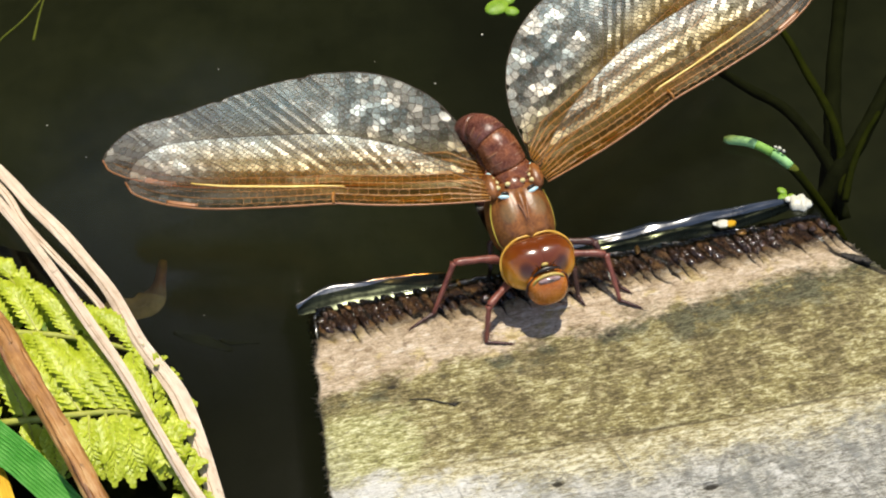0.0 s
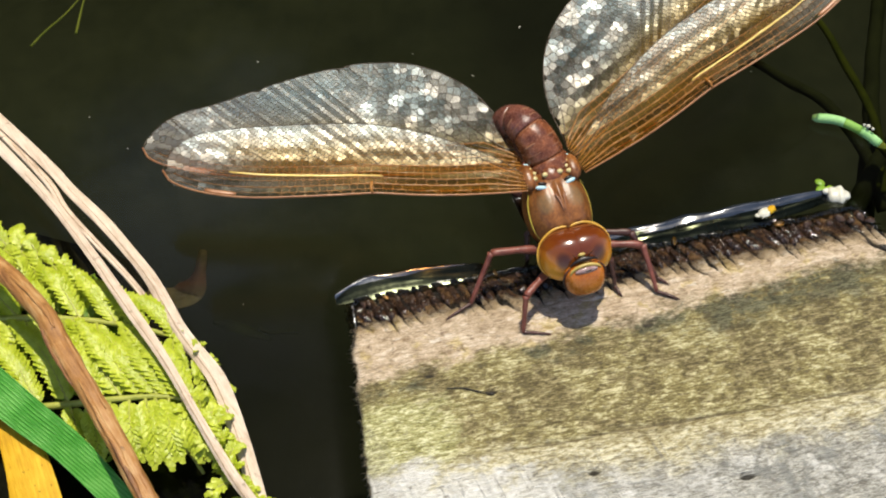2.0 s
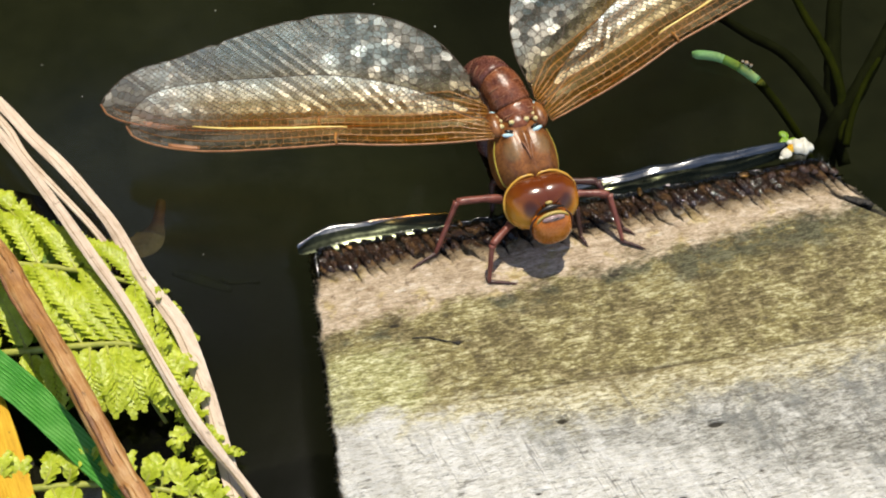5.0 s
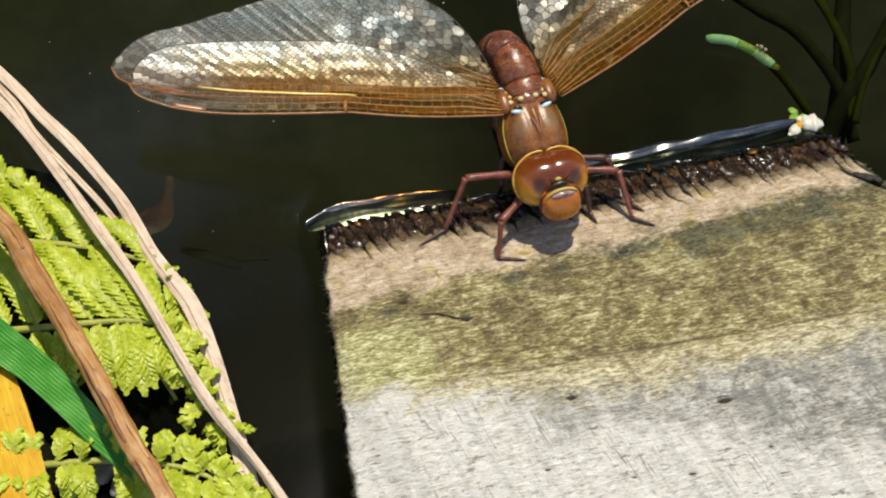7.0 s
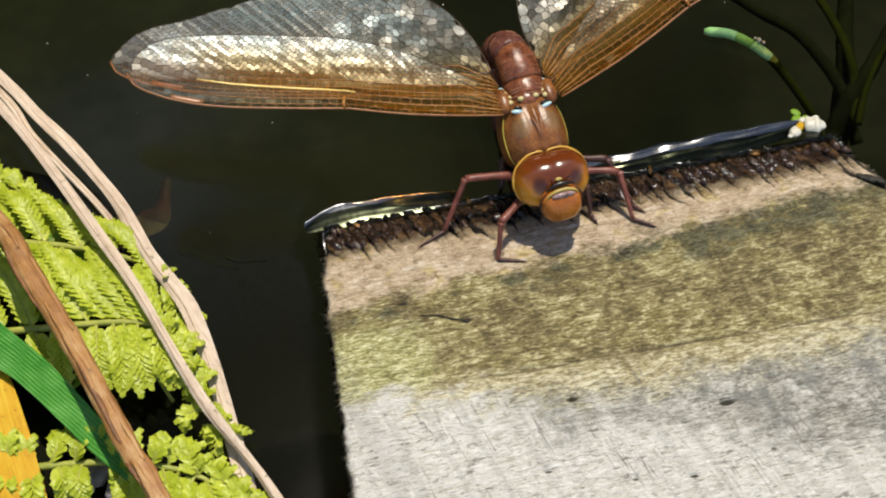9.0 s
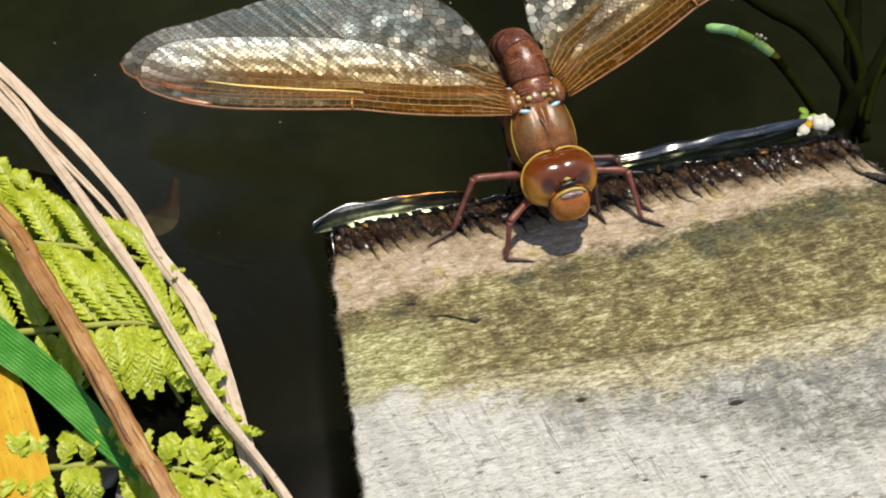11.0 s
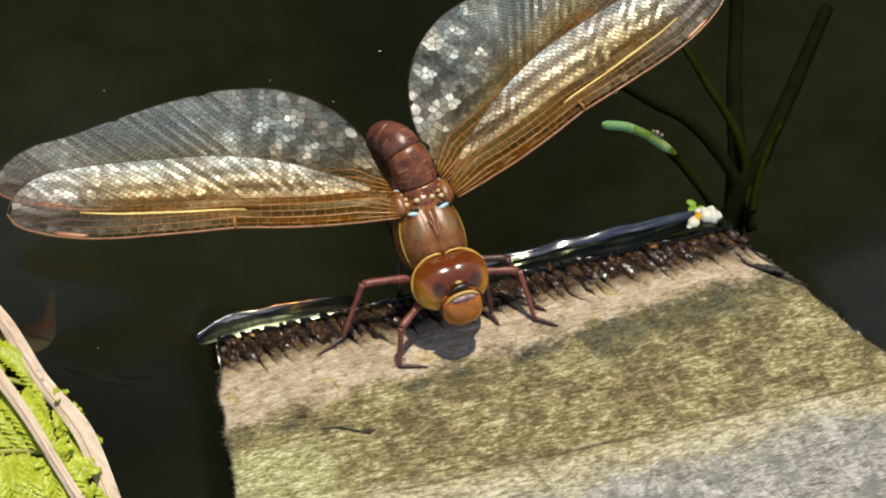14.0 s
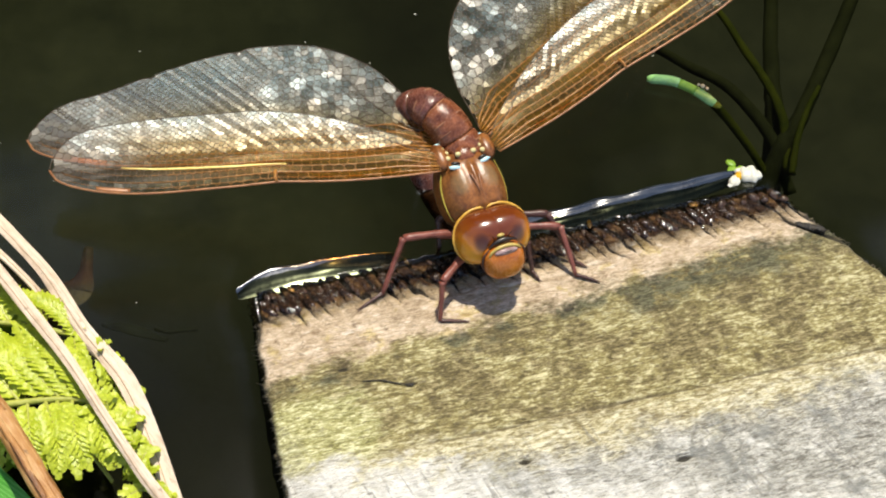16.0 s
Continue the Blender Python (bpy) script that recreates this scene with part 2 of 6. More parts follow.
def membrane_material():
    """Wing membrane: amber behind the leading edge, golden, then clear with bluish-white glints."""
    n = Nodes("wing_membrane")
    x, y, z = n.xyz()
    out = n.math("ABSOLUTE", x)
    back = n.math("ADD", y, n.math("ADD", n.math("MULTIPLY", n.math("SUBTRACT", n.noise(0.25, 3), 0.5), 1.4), n.span(out, 8.0, 22.0, 1.6, 0.0)))
    part_way = n.math("DIVIDE", back, 14.0)
    tint = n.ramp(part_way, [(0.03, (0.84, 0.72, 0.52)), (0.12, (0.70, 0.30, 0.045)), (0.34, (0.76, 0.45, 0.12)), (0.46, (0.82, 0.70, 0.42)), (0.62, (0.84, 0.87, 0.84))])
    pale = n.math("MULTIPLY", n.span(out, 18.0, 34.0), n.span(y, 1.2, 3.6, 1.0, 0.0))
    tint = n.mix(pale, tint, (0.80, 0.74, 0.62))
    clear = n.node("BsdfTransparent", Color=tint).outputs[0]
    film_tone = n.ramp(part_way, [(0.02, (0.36, 0.24, 0.10)), (0.11, (0.66, 0.27, 0.016)), (0.34, (0.74, 0.42, 0.06)), (0.47, (0.74, 0.60, 0.25)), (0.62, (0.60, 0.62, 0.54)), (0.85, (0.44, 0.60, 0.62))])
    film_tone = n.mix(pale, film_tone, (0.62, 0.50, 0.34))
    # silvery sheen of the outer wing is put into the film's colour
    film_tone = n.mix(n.span(out, 30.0, 44.0, 0.0, 0.8), film_tone, (0.72, 0.69, 0.64))
    film = n.node("BsdfDiffuse", Color=film_tone).outputs[0]
    glow = n.node("BsdfTranslucent", Color=film_tone).outputs[0]
    cell = n.node("NewGeometry").outputs["Random Per Island"]
    normal = n.bump(n.noise(0.9, 3, 0.6), 0.020)
    shine = n.mix(n.span(n.math("ADD", n.math("MULTIPLY", n.noise(0.16, 3), 0.8), n.math("MULTIPLY", cell, 0.2)), 0.42, 0.60), (1.0, 0.97, 0.92), (0.80, 0.93, 0.98))
    gloss = n.node("BsdfGlossy", Color=n.mix(n.math("MAXIMUM", n.span(part_way, 0.30, 0.72), n.span(out, 30.0, 42.0)), (1.0, 0.83, 0.50), shine), Roughness=n.span(n.noise(0.8, 2), 0.3, 0.7, 0.27, 0.38), Normal=normal).outputs[0]
    sheen = n.node("Fresnel", IOR=1.5).outputs[0]
    cover = n.math("ADD", n.math("SUBTRACT", n.span(back, 0.5, 1.5, 0.04, 0.14), n.math("MULTIPLY", n.span(back, 4.0, 7.5, 0.0, 0.10), n.span(out, 8.0, 26.0, 1.0, -0.5))), n.math("MULTIPLY", n.math("MULTIPLY", n.math("SUBTRACT", cell, 0.5), 0.07), n.span(back, 3.0, 6.0)))
    streak = n.span(n.noise(1.0, 3, 0.6, (0.10, 0.9, 0.5)), 0.34, 0.62, 0.25, 1.25)
    cover = n.math("MULTIPLY", cover, n.mix(n.span(back, 3.5, 6.5), streak, n.span(out, 6.0, 22.0, 1.05, 1.0)))
    body = n.blend(cover, clear, n.blend(0.25, film, glow))
    glint = n.math("ADD", n.math("MULTIPLY", sheen, n.span(back, 3.0, 7.0, 0.02, 0.22)), n.span(back, 3.0, 7.0, 0.003, 0.040))
    glint = n.math("ADD", n.math("MULTIPLY", glint, n.span(out, 4.0, 24.0, 0.60, 1.0)), n.math("MULTIPLY", n.span(out, 28.0, 42.0, 0.0, 0.03), n.span(y, 3.0, 5.0)))
    return n.done(n.blend(glint, body, gloss))


def thorax_material():
    """Chestnut chitin; sky sheen either side of the keel painted as pale olive-grey patches."""
    n = Nodes("brown_thorax")
    x, y, z = n.xyz()
    mottle, grain = n.noise(0.5, 4), n.noise(2.8, 3)
    base = n.ramp(n.math("ADD", n.math("MULTIPLY", mottle, 0.6), n.math("MULTIPLY", grain, 0.4)), [(0.36, (0.095, 0.028, 0.006)), (0.62, (0.30, 0.112, 0.026))])
    dx = n.math("DIVIDE", n.math("SUBTRACT", n.math("ABSOLUTE", x), 1.95), 1.25)
    dy = n.math("DIVIDE", n.math("SUBTRACT", y, 0.4), 1.7)
    far = n.math("ADD", n.math("ADD", n.math("MULTIPLY", dx, dx), n.math("MULTIPLY", dy, dy)), n.math("MULTIPLY", n.math("SUBTRACT", mottle, 0.5), 1.2))
    tone = n.mix(n.span(far, 0.2, 1.1, 0.5, 0.0), base, (0.22, 0.155, 0.070))
    return n.done(n.surface(tone, 0.34, n.bump(n.math("ADD", mottle, grain), 0.04), Specular_IOR_Level=0.5))


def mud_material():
    """Olive silt farther out; the pond's shade nearer in is put into the colour."""
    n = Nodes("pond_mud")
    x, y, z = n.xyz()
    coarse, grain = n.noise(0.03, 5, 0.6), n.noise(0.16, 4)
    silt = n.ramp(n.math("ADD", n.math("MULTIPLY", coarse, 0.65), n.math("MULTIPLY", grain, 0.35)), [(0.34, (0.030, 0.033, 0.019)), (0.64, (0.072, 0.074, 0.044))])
    shaded_bed = n.ramp(coarse, [(0.35, (0.008, 0.009, 0.006)), (0.65, (0.020, 0.020, 0.013))])
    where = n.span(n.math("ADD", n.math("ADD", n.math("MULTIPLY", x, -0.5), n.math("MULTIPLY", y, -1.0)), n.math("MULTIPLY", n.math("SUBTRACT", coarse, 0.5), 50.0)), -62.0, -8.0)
    # the dark water to the right is painted into the bottom likewise
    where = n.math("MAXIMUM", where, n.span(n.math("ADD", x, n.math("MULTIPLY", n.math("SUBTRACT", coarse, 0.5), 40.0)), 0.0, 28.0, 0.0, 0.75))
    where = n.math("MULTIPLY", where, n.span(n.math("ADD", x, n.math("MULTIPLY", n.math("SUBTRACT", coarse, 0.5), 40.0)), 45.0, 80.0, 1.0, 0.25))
    return n.done(n.surface(n.mix(where, silt, shaded_bed), 0.9, n.bump(n.math("ADD", coarse, grain), 0.6)))


def leaf_material(name, dark, light, scale=0.5, gloss=0.33, back=(0.34, 0.46, 0.03), through=0.30, relief=0.12):
    n = Nodes(name)
    tone = n.ramp(n.math("ADD", n.math("MULTIPLY", n.noise(scale, 4), 0.6), n.math("MULTIPLY", n.noise(scale * 9, 3), 0.4)), [(0.36, dark), (0.64, light)])
    own = n.node("ObjectInfo").outputs["Random"]
    tone = n.mix(n.math("MULTIPLY", own, 0.35), tone, dark)
    normal = n.bump(n.noise(scale * 5, 3), relief)
    front = n.surface(tone, gloss, normal)
    glow = n.node("BsdfTranslucent", Color=n.mix(0.5, tone, back)).outputs[0]
    return n.done(n.blend(through, front, glow))


def grass_material():
    """Fresh blade with fine pale ribs along its length."""
    n = Nodes("green_blade")
    x, y, z = n.xyz()
    across = n.math("ADD", n.math("ADD", n.math("MULTIPLY", x, 0.78), n.math("MULTIPLY", y, 0.626)), n.math("MULTIPLY", n.noise(0.08, 2), 1.2))
    rib = n.math("SINE", n.math("MULTIPLY", across, 15.0))
    blot = n.noise(0.3, 4)
    tone = n.ramp(n.math("ADD", n.math("MULTIPLY", rib, 0.13), blot), [(0.30, (0.060, 0.29, 0.032)), (0.52, (0.120, 0.41, 0.065)), (0.72, (0.22, 0.53, 0.13))])
    front = n.surface(tone, 0.42, n.bump(rib, 0.03))
    glow = n.node("BsdfTranslucent", Color=n.mix(0.5, tone, (0.14, 0.50, 0.03))).outputs[0]
    return n.done(n.blend(0.25, front, glow))


def banded_material(name, stops, heading, scale, rough, bump, spec=0.5):
    """Long fibres along a heading in the plan, given in degrees from the x axis."""
    n = Nodes(name)
    x, y, z = n.xyz()
    c, s = math.cos(radians(heading)), math.sin(radians(heading))
    along = n.math("ADD", n.math("MULTIPLY", x, c), n.math("MULTIPLY", y, s))
    across = n.math("SUBTRACT", n.math("MULTIPLY", y, c), n.math("MULTIPLY", x, s))
    place = n.node("CombineXYZ", X=n.math("MULTIPLY", along, 0.09), Y=across, Z=z).outputs[0]
    streak = n.node("TexNoise", Vector=place, Scale=scale, Detail=5.0, Roughness=0.65).outputs[0]
    blot = n.noise(0.25, 4, 0.6)
    tone = n.ramp(n.math("ADD", n.math("MULTIPLY", streak, 0.6), n.math("MULTIPLY", blot, 0.4)), stops)
    spots = n.span(n.noise(1.1, 3, 0.5), 0.66, 0.74)
    tone = n.mix(n.math("MULTIPLY", spots, 0.6), tone, tuple(c * 0.3 for c in stops[0][1]))
    return n.done(n.surface(tone, rough, n.bump(streak, bump), Specular_IOR_Level=spec))


def eye_material():
    """Facets dark chestnut above, amber towards the sides and below."""
    n = Nodes("brown_eye")
    x, y, z = n.xyz()
    low = n.math("ADD", n.math("MULTIPLY", z, 1.0), n.math("MULTIPLY", n.math("ABSOLUTE", x), -0.80))
    tone = n.ramp(n.math("DIVIDE", n.math("ADD", n.math("ADD", low, 4.5), n.math("MULTIPLY", n.noise(0.9, 3), 0.8)), 8.0),
                  [(0.20, (0.64, 0.28, 0.018)), (0.38, (0.46, 0.155, 0.010)), (0.54, (0.20, 0.055, 0.007)), (0.78, (0.13, 0.028, 0.005))])
    dx = n.math("SUBTRACT", n.math("ABSOLUTE", x), 2.2)
    dz = n.math("SUBTRACT", z, 0.95)
    far = n.math("ADD", n.math("MULTIPLY", n.math("MULTIPLY", dx, dx), 1.6), n.math("MULTIPLY", dz, dz))
    tone = n.mix(n.math("MULTIPLY", n.span(far, 0.2, 2.0, 0.85, 0.0), n.span(y, -1.8, -1.2, 1.0, 0.0)), tone, (0.05, 0.014, 0.005))
    facets = n.node("TexVoronoi", Vector=n.mm, Scale=9.0).outputs[0]
    return n.done(n.surface(tone, 0.22, n.bump(facets, 0.006, 0.3), Coat_Weight=1.0, Coat_Roughness=0.14, Coat_IOR=1.5, Specular_IOR_Level=0.2))


M_BOARD, M_WATER, M_MEMBRANE = board_material(), water_material(), membrane_material()
M_FIBRE = plain("frayed_fibre", (0.06, 0.048, 0.026), (0.26, 0.21, 0.12), 1.5, 0.8, 0.02)
M_TOOTH = plain("wet_wood", (0.007, 0.005, 0.004), (0.036, 0.018, 0.009), 0.6, 0.11, 0.16, fine=4.0)
M_RIM = plain("water_film", (0.016, 0.018, 0.020), (0.035, 0.040, 0.045), 0.3, 0.22, 0.0, IOR=2.4)
M_RIM_DARK = plain("striped_water_film", (0.012, 0.016, 0.024), (0.028, 0.036, 0.052), 0.3, 0.15, 0.0, IOR=1.7)
M_HEDGE = leaf_material("shrub_leaf", (0.020, 0.035, 0.008), (0.06, 0.09, 0.02), 0.02, 0.6, (0.05, 0.08, 0.01), 0.1)
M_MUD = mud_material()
M_BANK = plain("wet_soil", (0.006, 0.005, 0.004), (0.03, 0.022, 0.013), 0.4, 0.6, 0.5)
M_EYE = eye_material()
M_EYE_RIM = plain("amber_rim", (0.52, 0.27, 0.03), (0.72, 0.43, 0.07), 0.8, 0.35, 0.01)
M_FACE = plain("orange_brown_face", (0.32, 0.078, 0.006), (0.54, 0.165, 0.012), 0.6, 0.26, 0.03, Coat_Weight=0.4, Coat_Roughness=0.2)
M_MAUVE = plain("mauve_chitin", (0.22, 0.11, 0.10), (0.46, 0.33, 0.31), 1.2, 0.15, 0.02)
M_BLACK = plain("black_chitin", (0.006, 0.004, 0.003), (0.02, 0.012, 0.008), 1.0, 0.35, 0.02)
M_PALE = plain("pale_yellow_chitin", (0.50, 0.40, 0.14), (0.70, 0.60, 0.32), 1.5, 0.4, 0.02)
M_FACE_PALE = plain("dull_yellow_face", (0.36, 0.23, 0.04), (0.56, 0.42, 0.12), 1.5, 0.35, 0.02)
M_BLUE = plain("pale_blue_chitin", (0.32, 0.58, 0.64), (0.66, 0.82, 0.84), 1.5, 0.35, 0.02)
M_YELLOW = plain("yellow_stripe", (0.32, 0.24, 0.025), (0.44, 0.35, 0.05), 1.5, 0.45, 0.02)
M_THORAX = thorax_material()
M_ABDOMEN = plain("chestnut_abdomen", (0.070, 0.018, 0.009), (0.28, 0.095, 0.038), 0.85, 0.24, 0.08, fine=5.0)
M_ABDOMEN_DARK = plain("dark_plum_abdomen", (0.055, 0.018, 0.015), (0.22, 0.080, 0.050), 0.7, 0.26, 0.06, fine=6.0)
M_BAND = plain("tan_band", (0.20, 0.075, 0.035), (0.32, 0.15, 0.075), 1.0, 0.35, 0.02)
M_LEG = plain("reddish_leg", (0.12, 0.032, 0.022), (0.24, 0.075, 0.05), 1.0, 0.4, 0.04)
M_LEG_DARK = plain("dark_leg", (0.03, 0.012, 0.01), (0.09, 0.035, 0.026), 1.2, 0.4, 0.04)
M_VEIN = plain("brown_vein", (0.030, 0.018, 0.009), (0.075, 0.042, 0.018), 1.0, 0.4, 0.01)
M_AMBER = plain("amber_vein", (0.25, 0.092, 0.016), (0.44, 0.19, 0.032), 1.0, 0.3, 0.01)
M_GOLD = plain("glinting_gold_vein", (0.72, 0.46, 0.08), (0.90, 0.70, 0.22), 0.6, 0.35, 0.01)
M_COSTA = plain("red_brown_edge_vein", (0.22, 0.085, 0.03), (0.40, 0.17, 0.06), 0.8, 0.35, 0.01)
M_FERN = leaf_material("fern_leaf", (0.38, 0.46, 0.016), (0.72, 0.78, 0.09))
# fern leaf copy with the shade under other fronds in its darker colour
M_FERN_SHADED = leaf_material("fern_leaf_shaded", (0.12, 0.24, 0.012), (0.30, 0.42, 0.03))
M_RACHIS = plain("fern_stalk", (0.24, 0.27, 0.03), (0.42, 0.42, 0.08), 0.7, 0.4, 0.05)
M_STRAW = banded_material("dry_straw", [(0.3, (0.36, 0.25, 0.16)), (0.48, (0.62, 0.48, 0.355)), (0.7, (0.80, 0.67, 0.53))], -66, 2.2, 0.55, 0.2)
M_STRAW_DARK = plain("straw_fibre", (0.22, 0.13, 0.07), (0.48, 0.34, 0.22), 1.0, 0.6, 0.03)
M_STALK = banded_material("brown_stalk", [(0.30, (0.15, 0.053, 0.012)), (0.5, (0.38, 0.175, 0.047)), (0.70, (0.60, 0.40, 0.18))], -66, 1.6, 0.5, 0.25)
M_STALK_DARK = plain("dark_bark", (0.10, 0.036, 0.012), (0.30, 0.13, 0.04), 0.9, 0.55, 0.15, (1.2, 0.4, 1.0))
M_GRASS = grass_material()
M_ORANGE = banded_material("orange_blade", [(0.3, (0.38, 0.18, 0.008)), (0.5, (0.56, 0.31, 0.012)), (0.7, (0.66, 0.44, 0.03))], -79, 1.8, 0.55, 0.1, 0.15)
M_STEM = plain("green_stem", (0.17, 0.41, 0.10), (0.35, 0.60, 0.26), 0.35, 0.55, 0.05, Specular_IOR_Level=0.2)
M_STEM_NODE = plain("olive_stem_joint", (0.15, 0.32, 0.05), (0.24, 0.44, 0.09), 0.6, 0.55, 0.05, Specular_IOR_Level=0.2)
M_WEED = plain("submerged_stem", (0.026, 0.029, 0.014), (0.056, 0.060, 0.028), 0.3, 0.9, 0.2, Specular_IOR_Level=0.05)
M_WEED_GREEN = plain("submerged_green_stem", (0.045, 0.058, 0.006), (0.105, 0.115, 0.014), 0.3, 0.8, 0.2, Specular_IOR_Level=0.1)
M_DUCK = leaf_material("duckweed", (0.16, 0.34, 0.02), (0.36, 0.56, 0.05), 0.8, 0.3)
M_HUSK = plain("pale_husk", (0.50, 0.47, 0.36), (0.72, 0.70, 0.60), 0.8, 0.35, 0.1)
M_ORANGE_BIT = plain("orange_bit", (0.20, 0.08, 0.012), (0.42, 0.20, 0.03), 1.6, 0.35, 0.08)
M_DEAD = plain("dead_leaf", (0.10, 0.070, 0.036), (0.26, 0.185, 0.095), 0.4, 0.5, 0.2)
M_PEBBLE = plain("mauve_pebble", (0.12, 0.10, 0.11), (0.36, 0.31, 0.33), 0.9, 0.4, 0.1)
M_DROP = plain("wet_debris", (0.015, 0.010, 0.007), (0.07, 0.036, 0.018), 1.0, 0.10, 0.03)


# ---- mesh helpers; all sizes in millimetres ----
def mesh_object(name, verts, faces, mat, parent=None, label="", smooth=True, at=None):
    me = bpy.data.meshes.new(name)
    me.from_pydata([tuple(c * MM for c in v) for v in verts], [], faces)
    me.materials.append(mat)
    me.polygons.foreach_set("use_smooth", [smooth] * len(me.polygons))
    me.update()
    ob = new(name, me)
    if parent is not None:
        ob.parent = parent
    if at is not None:
        ob.matrix_basis = at
    if label:
        tagged(ob, label)
    return ob


def part(name, bm, mat, parent=None, label="", smooth=True, at=None):
    """Links a bmesh as one mesh object under a thing or part."""
    me = bpy.data.meshes.new(name)
    bmesh.ops.recalc_face_normals(bm, faces=bm.faces)
    bm.transform(Matrix.Scale(MM, 4))
    bm.to_mesh(me)
    bm.free()
    me.materials.append(mat)
    me.polygons.foreach_set("use_smooth", [smooth] * len(me.polygons))
    ob = new(name, me)
    if parent is not None:
        ob.parent = parent
    if at is not None:
        ob.matrix_basis = at
    if label:
        tagged(ob, label)
    return ob


def empty(name, label, category, at=None, group=""):
    ob = new(name)
    ob.empty_display_size = 0.005
    if at is not None:
        ob.matrix_basis = at
    return tagged(ob, label, category, group)


def at_mm(x, y, z, rx=0, ry=0, rz=0):
    return pose(x * MM, y * MM, z * MM, rx, ry, rz)


def curve_points(points, count):
    """Catmull-Rom curve through points, evenly sampled by parameter."""
    p = [Vector(q) for q in points]
    p = [p[0] * 2 - p[1]] + p + [p[-1] * 2 - p[-2]]
    out = []
    for i in range(count):
        s = i / (count - 1) * (len(p) - 3)
        k = min(int(s), len(p) - 4)
        u = s - k
        a, b, c, d = p[k:k + 4]
        out.append(0.5 * ((2 * b) + (c - a) * u + (2 * a - 5 * b + 4 * c - d) * u * u + (3 * b - a - 3 * c + d) * u ** 3))
    return out


def tube(bm, points, radius, sides=10, flat=1.0, up=Vector((0, 0, 1)), wobble=0.0, seed=0.0):
    """A tube of varying radius (a function of 0..1) along points; flat squashes it in its upward direction."""
    rings, n = [], len(points)
    for i, p in enumerate(points):
        ahead = (points[min(i + 1, n - 1)] - points[max(i - 1, 0)]).normalized()
        side = ahead.cross(up)
        side = side.normalized() if side.length > 1e-4 else Vector((1, 0, 0))
        top = side.cross(ahead).normalized()
        r = radius(i / (n - 1))
        ring = []
        for j in range(sides):
            a = 2 * math.pi * j / sides
            k = r * (1 + wobble * noise.noise(Vector((i * 0.35 + seed, math.cos(a) * 0.9, math.sin(a) * 0.9 + seed))))
            ring.append(bm.verts.new(p + side * (math.cos(a) * k) + top * (math.sin(a) * k * flat)))
        rings.append(ring)
    for r0, r1 in zip(rings, rings[1:]):
        for j in range(sides):
            bm.faces.new((r0[j], r0[(j + 1) % sides], r1[(j + 1) % sides], r1[j]))
    for ring, p in ((rings[0], points[0]), (rings[-1], points[-1])):
        tip = bm.verts.new(p)
        for j in range(sides):
            bm.faces.new((tip, ring[j], ring[(j + 1) % sides]))
    return bm


def blob(bm, centre, radii, turn=None, seg=24, rings=14, shape=None):
    """An ellipsoid; shape(unit vector) scales its radius."""
    turn = turn or Matrix.Identity(3)
    got = bmesh.ops.create_uvsphere(bm, u_segments=seg, v_segments=rings, radius=1.0)
    for v in got["verts"]:
        k = shape(v.co.copy()) if shape else 1.0
        v.co = Vector(centre) + turn @ Vector((v.co.x * radii[0] * k, v.co.y * radii[1] * k, v.co.z * radii[2] * k))
    return bm


def ribbon(bm, points, width, thick=0.25, up=Vector((0, 0, 1)), fold=0.0, twist=None, ribs=0):
    """A blade of given half width (function of 0..1) with a raised or sunk midrib and, if wanted, fine ribs."""
    n, rings = len(points), []
    m = max(4, ribs * 2)
    for i, p in enumerate(points):
        ahead = (points[min(i + 1, n - 1)] - points[max(i - 1, 0)]).normalized()
        side = ahead.cross(up).normalized()
        top = side.cross(ahead).normalized()
        if twist:
            a = twist(i / (n - 1))
            side, top = side * math.cos(a) + top * math.sin(a), top * math.cos(a) - side * math.sin(a)
        w = width(i / (n - 1))
        prof = []
        for j in range(m + 1):
            a = -1 + 2 * j / m
            prof.append((a, fold * (1 - a * a) + (0.10 if ribs and j % 2 else 0)))
        prof += [(-a * 0.96, b - thick) for a, b in prof]
        rings.append([bm.verts.new(p + side * (w * a) + top * b) for a, b in prof])
    k = len(rings[0])
    for r0, r1 in zip(rings, rings[1:]):
        for j in range(k):
            bm.faces.new((r0[j], r0[(j + 1) % k], r1[(j + 1) % k], r1[j]))
        for j in (0, m, m + 1, k - 1):
            e = bm.edges.get((r0[j], r1[j]))
            e.smooth = False
    bm.faces.new(rings[0])
    bm.faces.new(list(reversed(rings[-1])))
    return bm


# ---- the setting: mud, water, board, bank ----
SLOPE = math.tan(radians(5))


def board_left(y):
    return -21.55 + 0.058 * y + 0.35 * noise.noise(Vector((y * 0.35, 3.1, 0))) + 0.22 * noise.noise(Vector((y * 1.3, 7.1, 0)))


def board_right(y):
    return 50.2 - 0.42 * y + 0.9 * noise.noise(Vector((y * 0.22, 9.4, 0))) + 0.3 * noise.noise(Vector((y * 1.1, 1.7, 0)))


